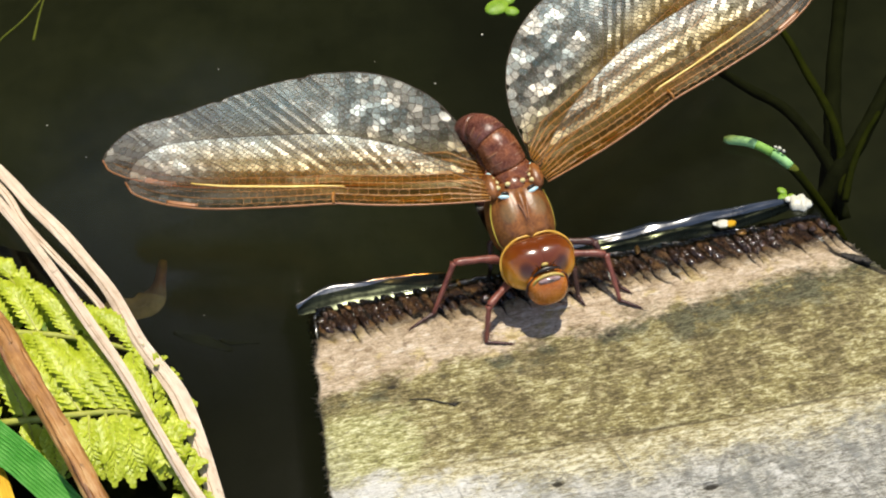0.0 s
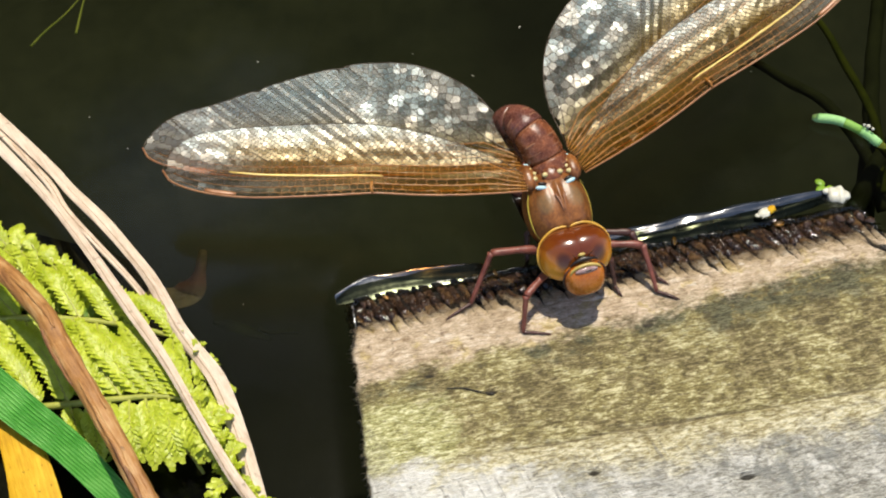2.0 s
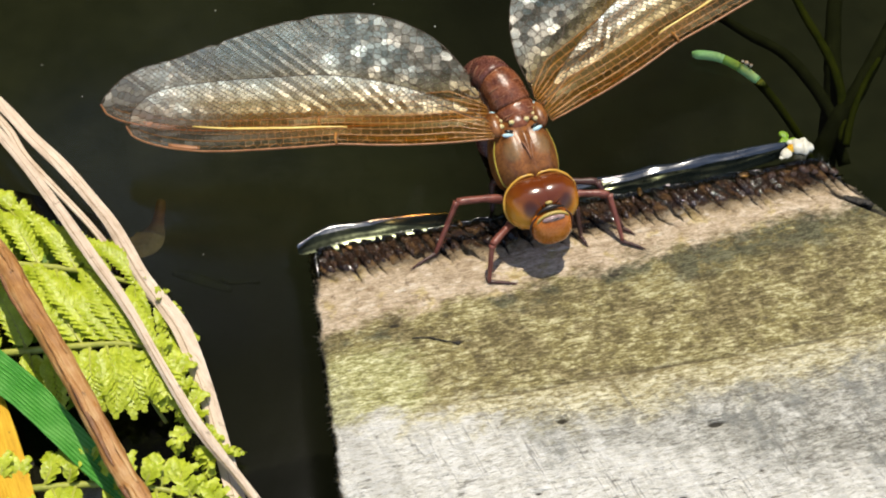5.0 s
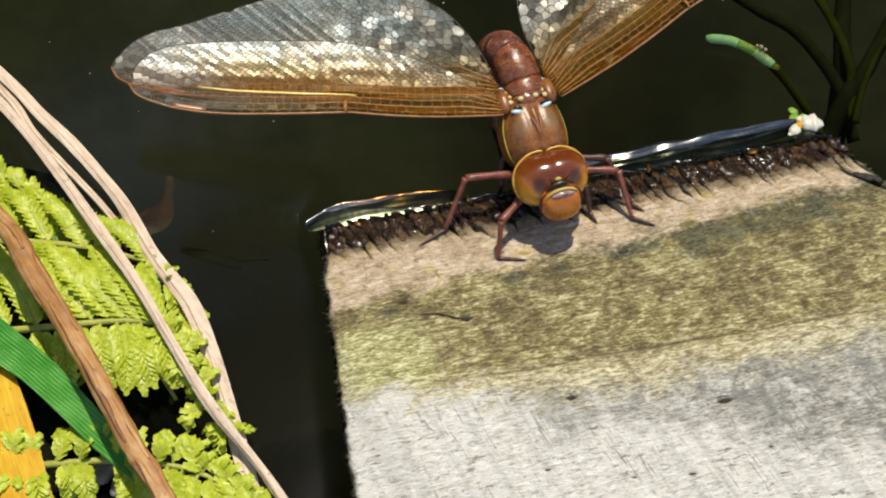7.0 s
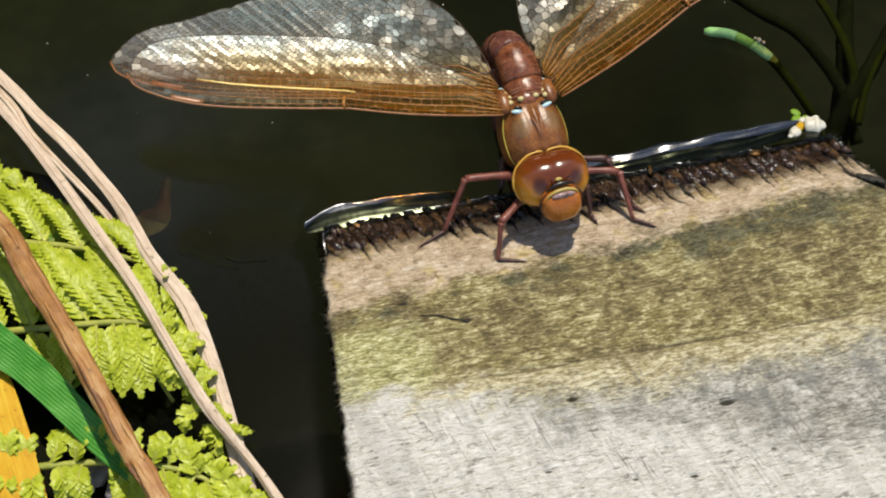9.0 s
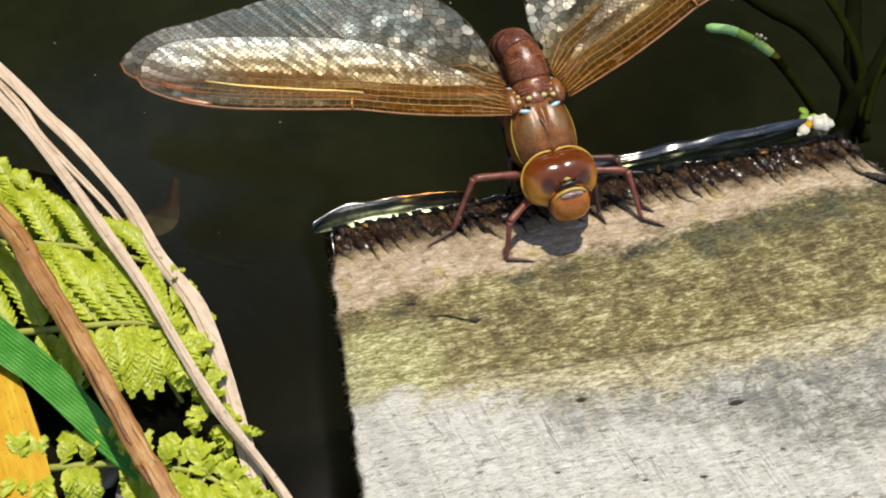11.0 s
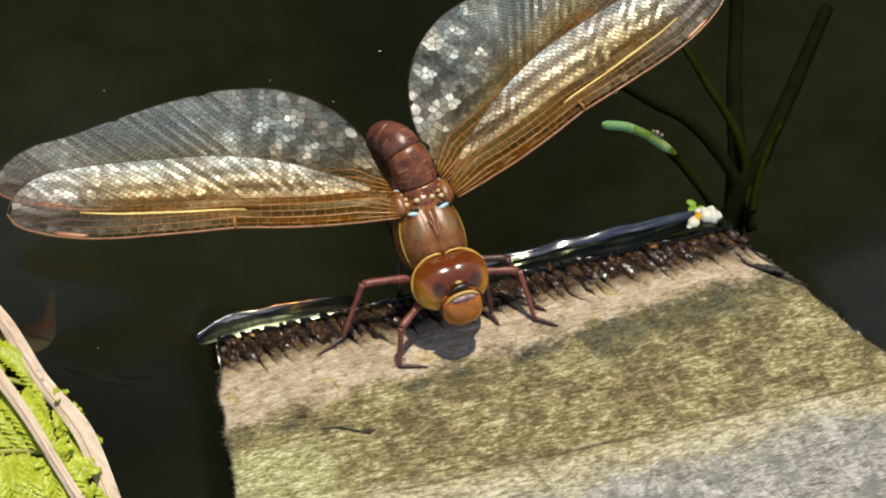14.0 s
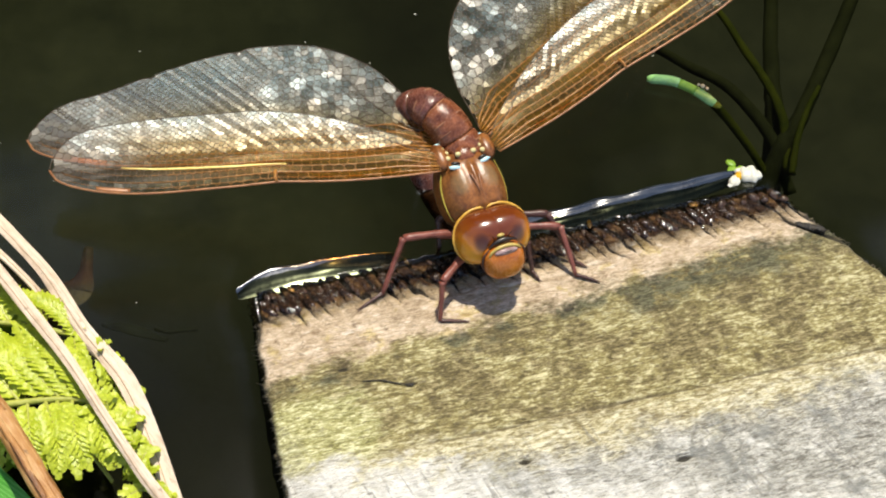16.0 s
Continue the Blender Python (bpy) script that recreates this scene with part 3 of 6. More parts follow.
def board_top(x, y, s):
    """Height of the board's upper face; s is the share across from its left to its right side."""
    z = -y * SLOPE
    z += 0.10 * noise.noise(Vector((x * 0.12, y * 0.3, 0.5))) + 0.05 * noise.noise(Vector((x * 0.5, y * 1.7, 2.0)))
    # split along the grain
    crack = -25.5 - 0.028 * x + 0.35 * noise.noise(Vector((x * 0.15, 0, 4)))
    z -= 0.32 * math.exp(-((y - crack) / 0.22) ** 2) * min(1, max(0, (x + 12) / 8))
    # saw cuts across the wet edge
    if y > -6.5:
        k = min(1, (y + 6.5) / 5)
        c = (x + 0.45 * y + 2.2 * noise.noise(Vector((x * 0.24, 0.3, 8))) + 0.5 * noise.noise(Vector((x * 0.9, y * 0.4, 5)))) / 1.75
        reach = max(0.3, 0.65 + 0.75 * noise.noise(Vector((math.floor(c) * 3.71, 1.3, 5.2))))
        z -= 1.25 * k * reach * math.exp(-(((c % 1) - 0.5) / 0.13) ** 2)
    # small pits
    for px, py, pr in ((3.8, -30.5, 0.50), (21.4, -34.9, 0.58), (-1.4, -39.1, 0.26), (24.6, -41.8, 0.26), (14.6, -43.2, 0.30), (8.0, -42.2, 0.24), (-5.8, -16.8, 0.45), (16.1, -11.2, 0.5), (-13, -12.6, 0.5)):
        z -= 1.1 * math.exp(-(((x - px) / (pr * 1.6)) ** 2 + ((y - py) / (pr * 0.6)) ** 2))
    # split at the far end
    z -= 0.9 * math.exp(-(((y + 6.2 + 0.9 * (x - 50)) / 0.45) ** 2)) * math.exp(-(((x - 51.5) / 3.2) ** 2))
    # worn arrises
    for d in (s, 1 - s):
        z -= 0.55 * math.exp(-d * 75 / 0.7)
    z -= 0.9 * math.exp(-(2.2 - y) / 0.8)
    return z


def wooden_board():
    cols, ys = 300, []
    y = 2.2
    while y > -96:
        ys.append(y)
        y -= 0.26 if y > -9 or -45 < y < -24.5 else 0.5 if y > -50 else 1.4
    verts, faces = [], []
    for y in ys:
        a, b = board_left(y), board_right(y)
        for i in range(cols + 1):
            s = i / cols
            x = a + (b - a) * s
            verts.append((x, y, board_top(x, y, s)))
    w = cols + 1
    for r in range(len(ys) - 1):
        for i in range(cols):
            faces.append((r * w + i, (r + 1) * w + i, (r + 1) * w + i + 1, r * w + i + 1))
    # sides and underside
    rim = [i for i in range(w)] + [r * w + cols for r in range(1, len(ys))] + [(len(ys) - 1) * w + i for i in range(cols - 1, -1, -1)] + [r * w for r in range(len(ys) - 2, 0, -1)]
    start = len(verts)
    for k in rim:
        x, y, z = verts[k]
        verts.append((x + 0.3 * noise.noise(Vector((x, y, 1))), y + 0.3 * noise.noise(Vector((x, y, 2))), -y * SLOPE - 12))
    verts_low = len(verts)
    for k in rim:
        x, y, z = verts[k]
        verts.append((x, y, -y * SLOPE - 24))
    n = len(rim)
    for i in range(n):
        j = (i + 1) % n
        faces.append((rim[i], rim[j], start + j, start + i))
        faces.append((start + i, start + j, verts_low + j, verts_low + i))
    faces.append(tuple(verts_low + i for i in range(n - 1, -1, -1)))
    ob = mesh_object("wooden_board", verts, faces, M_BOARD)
    rnd, hairs, quads = random.Random(31), [], []
    for k in range(520):
        y = rnd.uniform(-60, 1)
        x, out = (board_left(y), -1) if k % 3 else (board_right(y), 1)
        c = Vector((x - out * rnd.uniform(0, 0.25), y, -y * SLOPE - rnd.uniform(0.25, 0.9)))
        d = Vector((out * rnd.uniform(0.25, 0.9), rnd.uniform(-0.5, 0.5), rnd.uniform(-0.5, 0.25))) * rnd.uniform(0.5, 1.1)
        w = Vector((0, rnd.uniform(0.05, 0.14), 0.03))
        m = len(hairs)
        hairs += [c - w, c + w, c + d * 0.6 + w * 0.6 + Vector((0, 0, 0.05)), c + d, c + Vector((0, 0, 0.12))]
        quads += [(m, m + 1, m + 2, m + 3), (m + 1, m + 4, m + 2), (m + 4, m, m + 3, m + 2)]
    tagged(mesh_object("frayed_edge", hairs, quads, M_FIBRE, ob), "frayed dark fibres along the worn edges", kind="stuff")
    rnd = random.Random(77)
    for k in range(-14, 30):
        y = -1.5 + rnd.uniform(-0.4, 0.3)
        x = 1.75 * k - 0.45 * y
        for i in range(6):
            x = 1.75 * k - 0.45 * y - 2.2 * noise.noise(Vector((x * 0.24, 0.3, 8)))
        if not -20.4 < x < 46.5 or abs(x - 8) < 3 or rnd.random() < 0.15:
            continue
        long = rnd.uniform(1.5, 2.3) * (1.0 if x < 0 else 0.85)
        bm = bmesh.new()
        blob(bm, (0, 0, 0), (rnd.uniform(0.5, 0.78), long, rnd.uniform(0.26, 0.40)), None, 12, 9, lambda c, k=k: 1 + 0.45 * noise.noise(c * 1.5 + Vector((k * 3.1, 0, 0))) + 0.2 * noise.noise(c * 5 + Vector((0, k * 1.7, 0))))
        part("tooth", bm, M_TOOTH, ob, "wet dark splinter between two saw cuts", at=at_mm(x, y, -y * SLOPE - 0.20, -4, 0, 24 + rnd.uniform(-8, 8)))
    return tagged(ob, "weathered wooden board with algae stains, its end in the pond", "board")


LEVEL = -0.75


def water_height(x, y):
    """Flat pond with the water drawn up where it wets the board's end, and below the board within its outline."""
    left, right = -20.3 + 0.058 * y, 48.9 - 0.42 * y
    shore = 0.5 + 0.5 * noise.noise(Vector((x * 0.16, 2.2, 7))) + 0.25 * noise.noise(Vector((x * 0.7, 2.2, 3)))
    dx, dy = max(left - x, x - right), y - shore
    d = math.hypot(max(dx, 0), max(dy, 0))
    rise = (0.82 if dy > -1 else 0.82 * math.exp((dy + 1) / 2.5)) * (1 + 0.35 * noise.noise(Vector((x * 0.08, 0, 3))))
    if dx < 0 and dy < 0:
        return max(-3.0, LEVEL + rise + 2.4 * max(dy, dx * 1.2))
    z = LEVEL + rise * math.exp(-(d / 2.3) ** 1.25)
    # the wide, gently raised skirt of the wetted edge
    far = math.hypot(max(dx, 0) * 2.2, max(dy, 0)) / 10.5
    z += 0.75 * max(0.0, 1 - far) ** 2
    # the fine stripes of the standing water rim
    k = max(0, min(1, (x - 14) / 10)) if x < 46 else 0
    z += 0.035 * k * math.sin((dy + 0.02 * x) * 9.0 + 2.0 * noise.noise(Vector((x * 0.09, y * 0.2, 1)))) * math.exp(-((dy - 1.6) / 1.3) ** 2)
    z += 0.04 * noise.noise(Vector((x * 0.06, y * 0.06, 0)))
    return z


def pond():
    xs, ys = [], []
    x = -32.0
    while x < 66:
        xs.append(x)
        x += 0.45
    xs = [-4000, -1200, -400, -180, -110, -80, -60, -45, -36] + xs + [70, 85, 110, 180, 400, 1200, 4000]
    y = -6.0
    while y < 9:
        ys.append(y)
        y += 0.22
    ys = [-300, -160, -110, -90, -70, -55, -45, -36, -30, -25, -20, -16, -12, -9] + ys + [9.5, 10, 10.5, 11, 11.5, 12, 12.5, 13, 14, 16, 18, 24, 32, 45, 65, 90, 140, 300, 900, 4000]
    verts = [(x, y, water_height(x, y)) for y in ys for x in xs]
    w = len(xs)
    faces = [(r * w + i, r * w + i + 1, (r + 1) * w + i + 1, (r + 1) * w + i) for r in range(len(ys) - 1) for i in range(w - 1)]
    tagged(mesh_object("water", verts, faces, M_WATER), "dark still pond water with a bright rim along the board", "water", kind="structure")
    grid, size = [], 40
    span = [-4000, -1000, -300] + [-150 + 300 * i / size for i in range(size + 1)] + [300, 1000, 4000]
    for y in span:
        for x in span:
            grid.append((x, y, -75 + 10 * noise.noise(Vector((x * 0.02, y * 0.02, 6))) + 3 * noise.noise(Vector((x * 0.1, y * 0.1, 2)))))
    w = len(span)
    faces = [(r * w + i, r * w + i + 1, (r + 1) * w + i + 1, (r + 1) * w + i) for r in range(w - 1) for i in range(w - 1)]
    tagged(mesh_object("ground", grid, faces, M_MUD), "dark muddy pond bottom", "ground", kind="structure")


def bank():
    """Wet soil below the plants; it falls away under the straws."""
    verts, faces, nx, ny = [], [], 46, 70
    for j in range(ny + 1):
        y = -130 + 152 * j / ny
        edge = -45 - 0.38 * max(-60, min(40, y)) * 0.45 + 3.0 * noise.noise(Vector((y * 0.05, 0, 1)))
        for i in range(nx + 1):
            s = i / nx
            x = edge - 150 * (1 - s) ** 1.6
            z = -14 + 13.5 * min(1, (edge - x) / 14) + 1.6 * noise.noise(Vector((x * 0.14, y * 0.14, 3))) + 0.7 * noise.noise(Vector((x * 0.5, y * 0.5, 5)))
            z = min(z, -1.0 + 1.2 * noise.noise(Vector((x * 0.2, y * 0.2, 9))) + max(0, -x - 80) * 0.2)
            verts.append((x, y, z - (30 if i == nx else 0)))
    w = nx + 1
    faces = [(j * w + i, j * w + i + 1, (j + 1) * w + i + 1, (j + 1) * w + i) for j in range(ny) for i in range(nx)]
    tagged(mesh_object("bank", verts, faces, M_BANK), "dark wet soil bank under the ferns", "bank", kind="structure")



def water_rim(points, half, height, stripes, hollow, mat, label):
    """The bulging, glossy edge of the surface film that hangs on behind the board."""
    line, verts, faces, m = curve_points(points, 90), [], [], 28
    for i, p in enumerate(line):
        s = i / 89
        w = half * math.sin(math.pi * (0.02 + 0.96 * s)) ** 0.34 * (1 + 0.25 * noise.noise(Vector((p.x * 0.25, 1, 2))))
        for j in range(m + 1):
            a = -1 + 2 * j / m
            z = height * (((a + 1) / 1.5) ** hollow if a < 0.5 else math.cos((a - 0.5) / 0.5 * math.pi / 2)) * (1 + 0.3 * noise.noise(Vector((p.x * 0.3, a, 4))))
            z += stripes * math.sin(a * 11 + 2.5 * noise.noise(Vector((p.x * 0.12, a * 0.6, 6)))) * (1 - a * a)
            verts.append((p.x, p.y + a * w, p.z + z - 0.05))
    for i in range(89):
        for j in range(m):
            k = i * (m + 1) + j
            faces.append((k, k + m + 1, k + m + 2, k + 1))
    tagged(mesh_object("water_rim", verts, faces, mat), label, "water", kind="structure")



def side_drop(bearing):
    """The shrubs stand lower to either side."""
    return 1 - 0.6 * min(1, max(0, (abs(math.degrees(bearing)) - 40) / 15))


def gap(bearing, height):
    """Share of leaves missing at the thin place where the sky shows through, for a bearing and height in degrees."""
    return 0.95 * math.exp(-((bearing + 8) / 10) ** 2 - ((height - 53.5) / 5.0) ** 2)


def hedge():
    """Shrubs on the far bank: they close the place and darken the pond's reflection."""
    rnd = random.Random(17)
    verts, faces = [], []
    for k in range(8200):
        bearing, up = radians(rnd.uniform(-75, 75)), rnd.random() ** 0.85
        swell = 110 * noise.noise(Vector((bearing * 2.2, up * 3, 2)))
        r = 1330 + swell + rnd.uniform(0, 160) + 140 * (1 - up)
        reach = min(1, max(0, (4 - math.degrees(bearing)) / 8))
        top = (2700 + 220 * noise.noise(Vector((bearing * 3, 5, 1))) + 2050 * reach) * side_drop(bearing)
        c = Vector((math.sin(bearing) * r, math.cos(bearing) * r, -20 + top * up))
        height = math.degrees(math.atan2(c.z, r))
        if rnd.random() < gap(math.degrees(bearing), height):
            continue
        d = Vector((rnd.gauss(0, 1), rnd.gauss(0, 1), rnd.gauss(-0.4, 0.6))).normalized()
        e = d.cross(Vector((rnd.gauss(0, 1), rnd.gauss(0, 1), rnd.gauss(0, 1)))).normalized()
        a, b, n = rnd.uniform(45, 80), rnd.uniform(24, 38), len(verts)
        verts += [c - d * a, c + e * b, c + d * a, c - e * b]
        faces += [(n, n + 1, n + 2), (n, n + 2, n + 3)]
    for i in range(60):
        for j in range(26):
            quad = []
            for a, b in ((i, j), (i + 1, j), (i + 1, j + 1), (i, j + 1)):
                bearing, up = radians(-78 + 156 * a / 60), b / 26
                reach = min(1, max(0, (4 - math.degrees(bearing)) / 8))
                top = (2600 + 220 * noise.noise(Vector((bearing * 3, 5, 1))) + 2000 * reach) * side_drop(bearing)
                quad.append((math.sin(bearing) * 1640, math.cos(bearing) * 1640, -60 + top * up * 1.16))
            mid = [sum(q[k] for q in quad) / 4 for k in range(3)]
            height, side = math.degrees(math.atan2(mid[2], 1640)), math.degrees(math.atan2(mid[0], mid[1]))
            if gap(side, height) > 0.12:
                continue
            n = len(verts)
            verts += quad
            faces.append((n, n + 1, n + 2, n + 3))
    tagged(mesh_object("backdrop", verts, faces, M_HEDGE, smooth=False), "dark leafy shrubs on the far bank", "shrubs", kind="structure")


pond()
hedge()
water_rim([(-22.9, 1.9, LEVEL), (-18.4, 2.9, LEVEL + 0.1), (-10.6, 3.0, LEVEL), (-2.6, 2.7, LEVEL - 0.2)], 1.85, 0.78, 0.008, 1.4, M_RIM, "glossy bulging rim of the water film beside the board")
water_rim([(10.5, 2.5, LEVEL), (16.4, 3.0, LEVEL), (24.5, 3.2, LEVEL), (35.4, 3.5, LEVEL), (40.3, 3.8, LEVEL), (46.6, 4.2, LEVEL)], 1.9, 0.90, 0.036, 0.9, M_RIM_DARK, "striped glossy rim of the water film behind the board")
wooden_board()
bank()

# ---- the dragonfly ----
YAW = 5.0
HOME = Vector((8.0, 0.0, 0.2))


def home(p):
    return Vector(p) - HOME


def head(fly):
    at = at_mm(*home((8.32, -3.25, 7.2)), -36, 0, YAW) @ Matrix.Scale(1.06, 4)

    def rounded(p, side=0, scale=1.0):
        def f(c):
            return (abs(c.x) ** p + abs(c.y) ** p + abs(c.z) ** p) ** (-1 / p) * (scale - (0.08 * max(0, -c.x * side) ** 2 if side else 0))
        return f
    bm = bmesh.new()
    blob(bm, (0, 1.3, -0.3), (3.0, 2.3, 2.9), seg=24, rings=14)
    base = part("head", bm, M_FACE, fly, "orange-brown head with black and yellow markings", at=at)
    for side in (-1, 1):
        bm = bmesh.new()
        blob(bm, (side * 0.98, 0.6, 0.65), (3.62, 3.35, 3.2), Matrix.Rotation(radians(side * 5), 3, "Z"), 56, 34, rounded(2.4, side, 0.97))
        part("eye", bm, M_EYE, base, "large glossy chestnut-brown compound eye")
        # amber rim behind the eye
        bm = bmesh.new()
        ring = []
        for i in range(30):
            a = radians(-62 + 176 * i / 29)
            rise = 3.22 + 0.12 * max(0.0, (math.degrees(a) - 40) / 50)
            ring.append(Vector((side * (1.30 + 3.28 * math.cos(a)), 0.66 + 0.40 * math.sin(a), 0.62 + rise * math.sin(a))))
        tube(bm, ring, lambda s: 0.17 * math.sin(math.pi * (0.08 + 0.70 * s)) ** 0.5, 8)
        part("eye_rim", bm, M_EYE_RIM, base, "amber yellow hind rim of the eye")
        # dark seam between eye and face
        bm = bmesh.new()
        tube(bm, curve_points([(side * 1.75, -3.05, 0.15), (side * 2.35, -2.75, -0.55), (side * 2.62, -2.45, -1.5), (side * 2.45, -2.3, -2.5)], 16), lambda s: 0.13 * math.sin(math.pi * (0.15 + 0.80 * s)) ** 0.6, 7)
        part("face_seam", bm, M_LEG_DARK, base, "dark seam between eye and face")
    # light seam where the eyes meet
    seam = [Vector((0, 0.55 - 3.02 * math.cos(radians(b)), 0.65 + 2.90 * math.sin(radians(b)))) for b in range(24, 112, 6)]
    bm = bmesh.new()
    tube(bm, seam, lambda s: 0.13 - 0.05 * s, 7)
    part("eye_seam", bm, M_BAND, base, "tan seam between the eyes")
    bm = bmesh.new()
    blob(bm, (0, -1.9, -1.55), (2.55, 2.25, 2.35), Matrix.Rotation(radians(10), 3, "X"), 40, 26, rounded(2.5, 0, 0.98))
    part("face", bm, M_FACE, base, "orange-brown bulging face and lip")
    bm = bmesh.new()
    tube(bm, curve_points([(-1.95, -3.25, -0.80), (-1.72, -3.50, -0.15), (-0.95, -3.68, 0.30), (0, -3.70, 0.42), (0.95, -3.68, 0.30), (1.72, -3.50, -0.15), (1.90, -3.30, -0.55)], 28), lambda s: 0.10 + 0.12 * math.sin(math.pi * s), 9)
    part("face_band", bm, M_FACE_PALE, base, "pale yellow arched band across the face")
    bm = bmesh.new()
    blob(bm, (0, -3.82, -0.22), (1.42, 0.34, 0.42), Matrix.Rotation(radians(28), 3, "X"), 24, 12)
    part("face_groove", bm, M_MAUVE, base, "glossy mauve-brown groove across the face")
    bm = bmesh.new()
    blob(bm, (0.1, -4.08, -0.16), (0.50, 0.16, 0.12), Matrix.Rotation(radians(28), 3, "X"), 18, 10)
    part("groove_pit", bm, M_BLACK, base, "dark pit in the groove")
    bm = bmesh.new()
    tube(bm, curve_points([(-1.75, -3.0, 0.35), (-1.1, -3.18, 0.80), (0, -3.12, 0.98), (1.1, -3.18, 0.86), (1.75, -2.95, 0.55)], 24), lambda s: 0.10 + 0.24 * math.exp(-((s - 0.5) / 0.25) ** 2), 8)
    part("brow_mark", bm, M_BLACK, base, "black bar across the brow")
    bm = bmesh.new()
    blob(bm, (0, -2.72, 1.42), (0.46, 0.26, 0.24), seg=16, rings=8)
    part("vertex", bm, M_FACE_PALE, base, "small pale yellow bump between the eyes")
    for side in (-1, 1):
        bm = bmesh.new()
        tube(bm, [Vector((side * 0.75, -2.6, 1.0)), Vector((side * 1.0, -3.1, 1.5)), Vector((side * 1.35, -3.6, 2.1))], lambda s: 0.09 * (1 - 0.8 * s), 6)
        part("antenna", bm, M_BLACK, base)
    return base


THORAX_AT = home((7.52, 4.19, 7.6))
TILT = 21.0


def thorax(fly):
    at = at_mm(*THORAX_AT, TILT, 0, YAW)

    def shape(c):
        keel = 0.07 * math.exp(-(c.x / 0.10) ** 2) * max(0, c.z) * (1 if c.y < 0.45 else 0.3)
        cleft = -0.04 * math.exp(-((abs(c.x) - 0.16) / 0.10) ** 2) * max(0, c.z) * (1 if c.y < 0.4 else 0)
        shoulder = 0.06 * math.exp(-((abs(c.x) - 0.5) / 0.22) ** 2) * max(0, c.z)
        flat = -0.10 * max(0, c.y - 0.35) * max(0, c.z)
        return (1 + keel * 0.6 + cleft + shoulder + flat) * (1 - 0.6 * max(0, -c.y - 0.4))
    bm = bmesh.new()
    blob(bm, (0, 0, 0), (4.4, 6.6, 4.55), seg=56, rings=40, shape=shape)
    base = part("thorax", bm, M_THORAX, fly, "velvety brown thorax", at=at)
    bm = bmesh.new()
    blob(bm, (0, -5.9, -0.4), (2.6, 1.6, 2.2), seg=20, rings=12)
    part("neck", bm, M_THORAX, base)
    for side in (-1, 1):
        bm = bmesh.new()
        tube(bm, curve_points([(side * 3.5, 2.6, 2.55), (side * 3.98, 0.9, 2.0), (side * 4.05, -1.2, 1.6), (side * 3.65, -3.0, 1.15), (side * 2.7, -4.1, 0.9)], 18), lambda s, side=side: (0.12 if side < 0 else 0.07) * math.sin(math.pi * (0.07 + 0.9 * s)) ** 0.5, 7)
        part("side_stripe", bm, M_YELLOW, base, "yellow shoulder stripe")
        bm = bmesh.new()
        tube(bm, curve_points([(side * 0.55, 1.2, 4.55), (side * 0.28, 0.0, 4.75), (side * 0.12, -1.2, 4.7)], 8), lambda s: 0.13 * (1 - 0.5 * s), 6)
        part("keel_edge", bm, M_BAND, base)
        bm = bmesh.new()
        blob(bm, (side * 1.95, 2.55, 3.95), (0.78, 0.28, 0.30), Matrix.Rotation(radians(side * 14), 3, "Z"), 16, 10)
        part("wing_socket", bm, M_BLUE, base, "pale blue patch at the wing base")
        bm = bmesh.new()
        blob(bm, (side * 1.75, 3.0, 4.1), (0.62, 0.22, 0.28), Matrix.Rotation(radians(side * 14), 3, "Z"), 14, 8)
        part("socket_mark", bm, M_BLACK, base)
        for k, (x, y, z, r) in enumerate(((2.35, 4.0, 3.45, 0.36), (2.75, 5.3, 3.0, 0.46), (1.0, 4.1, 3.9, 0.33), (2.2, 4.75, 3.3, 0.26), (2.85, 6.1, 2.5, 0.40))):
            bm = bmesh.new()
            blob(bm, (side * x, y, z), (r * 1.2, r * 1.0, r * 0.8), seg=12, rings=8)
            part("pale_spot", bm, M_PALE if k != 4 else M_BLUE, base, "pale yellow spot between the wings" if k != 4 else "pale blue spot behind the wing")
        bm = bmesh.new()
        blob(bm, (side * 3.0, 4.6, 2.7), (1.1, 2.0, 1.0), Matrix.Rotation(radians(-18), 3, "X"), 18, 12)
        part("wing_hinge", bm, M_THORAX, base)
    bm = bmesh.new()
    tube(bm, curve_points([(0, -4.02, 2.1), (0, -3.6, 3.2), (0, -2.7, 4.05), (0, -1.6, 4.52)], 14), lambda s: 0.06 * math.sin(math.pi * (0.08 + 0.85 * s)) ** 0.5, 7, 0.7)
    part("back_groove", bm, M_ABDOMEN_DARK, base, "dark groove down the middle of the thorax")
    bm = bmesh.new()
    blob(bm, (0, 4.0, 3.35), (1.35, 1.3, 0.75), seg=18, rings=10)
    blob(bm, (0, 6.0, 2.45), (1.6, 1.2, 0.8), seg=18, rings=10)
    part("back_plate", bm, M_ABDOMEN, base, "chestnut plates between the wings")
    return base


ABDOMEN_AT = home((7.60, 9.00, 10.9))


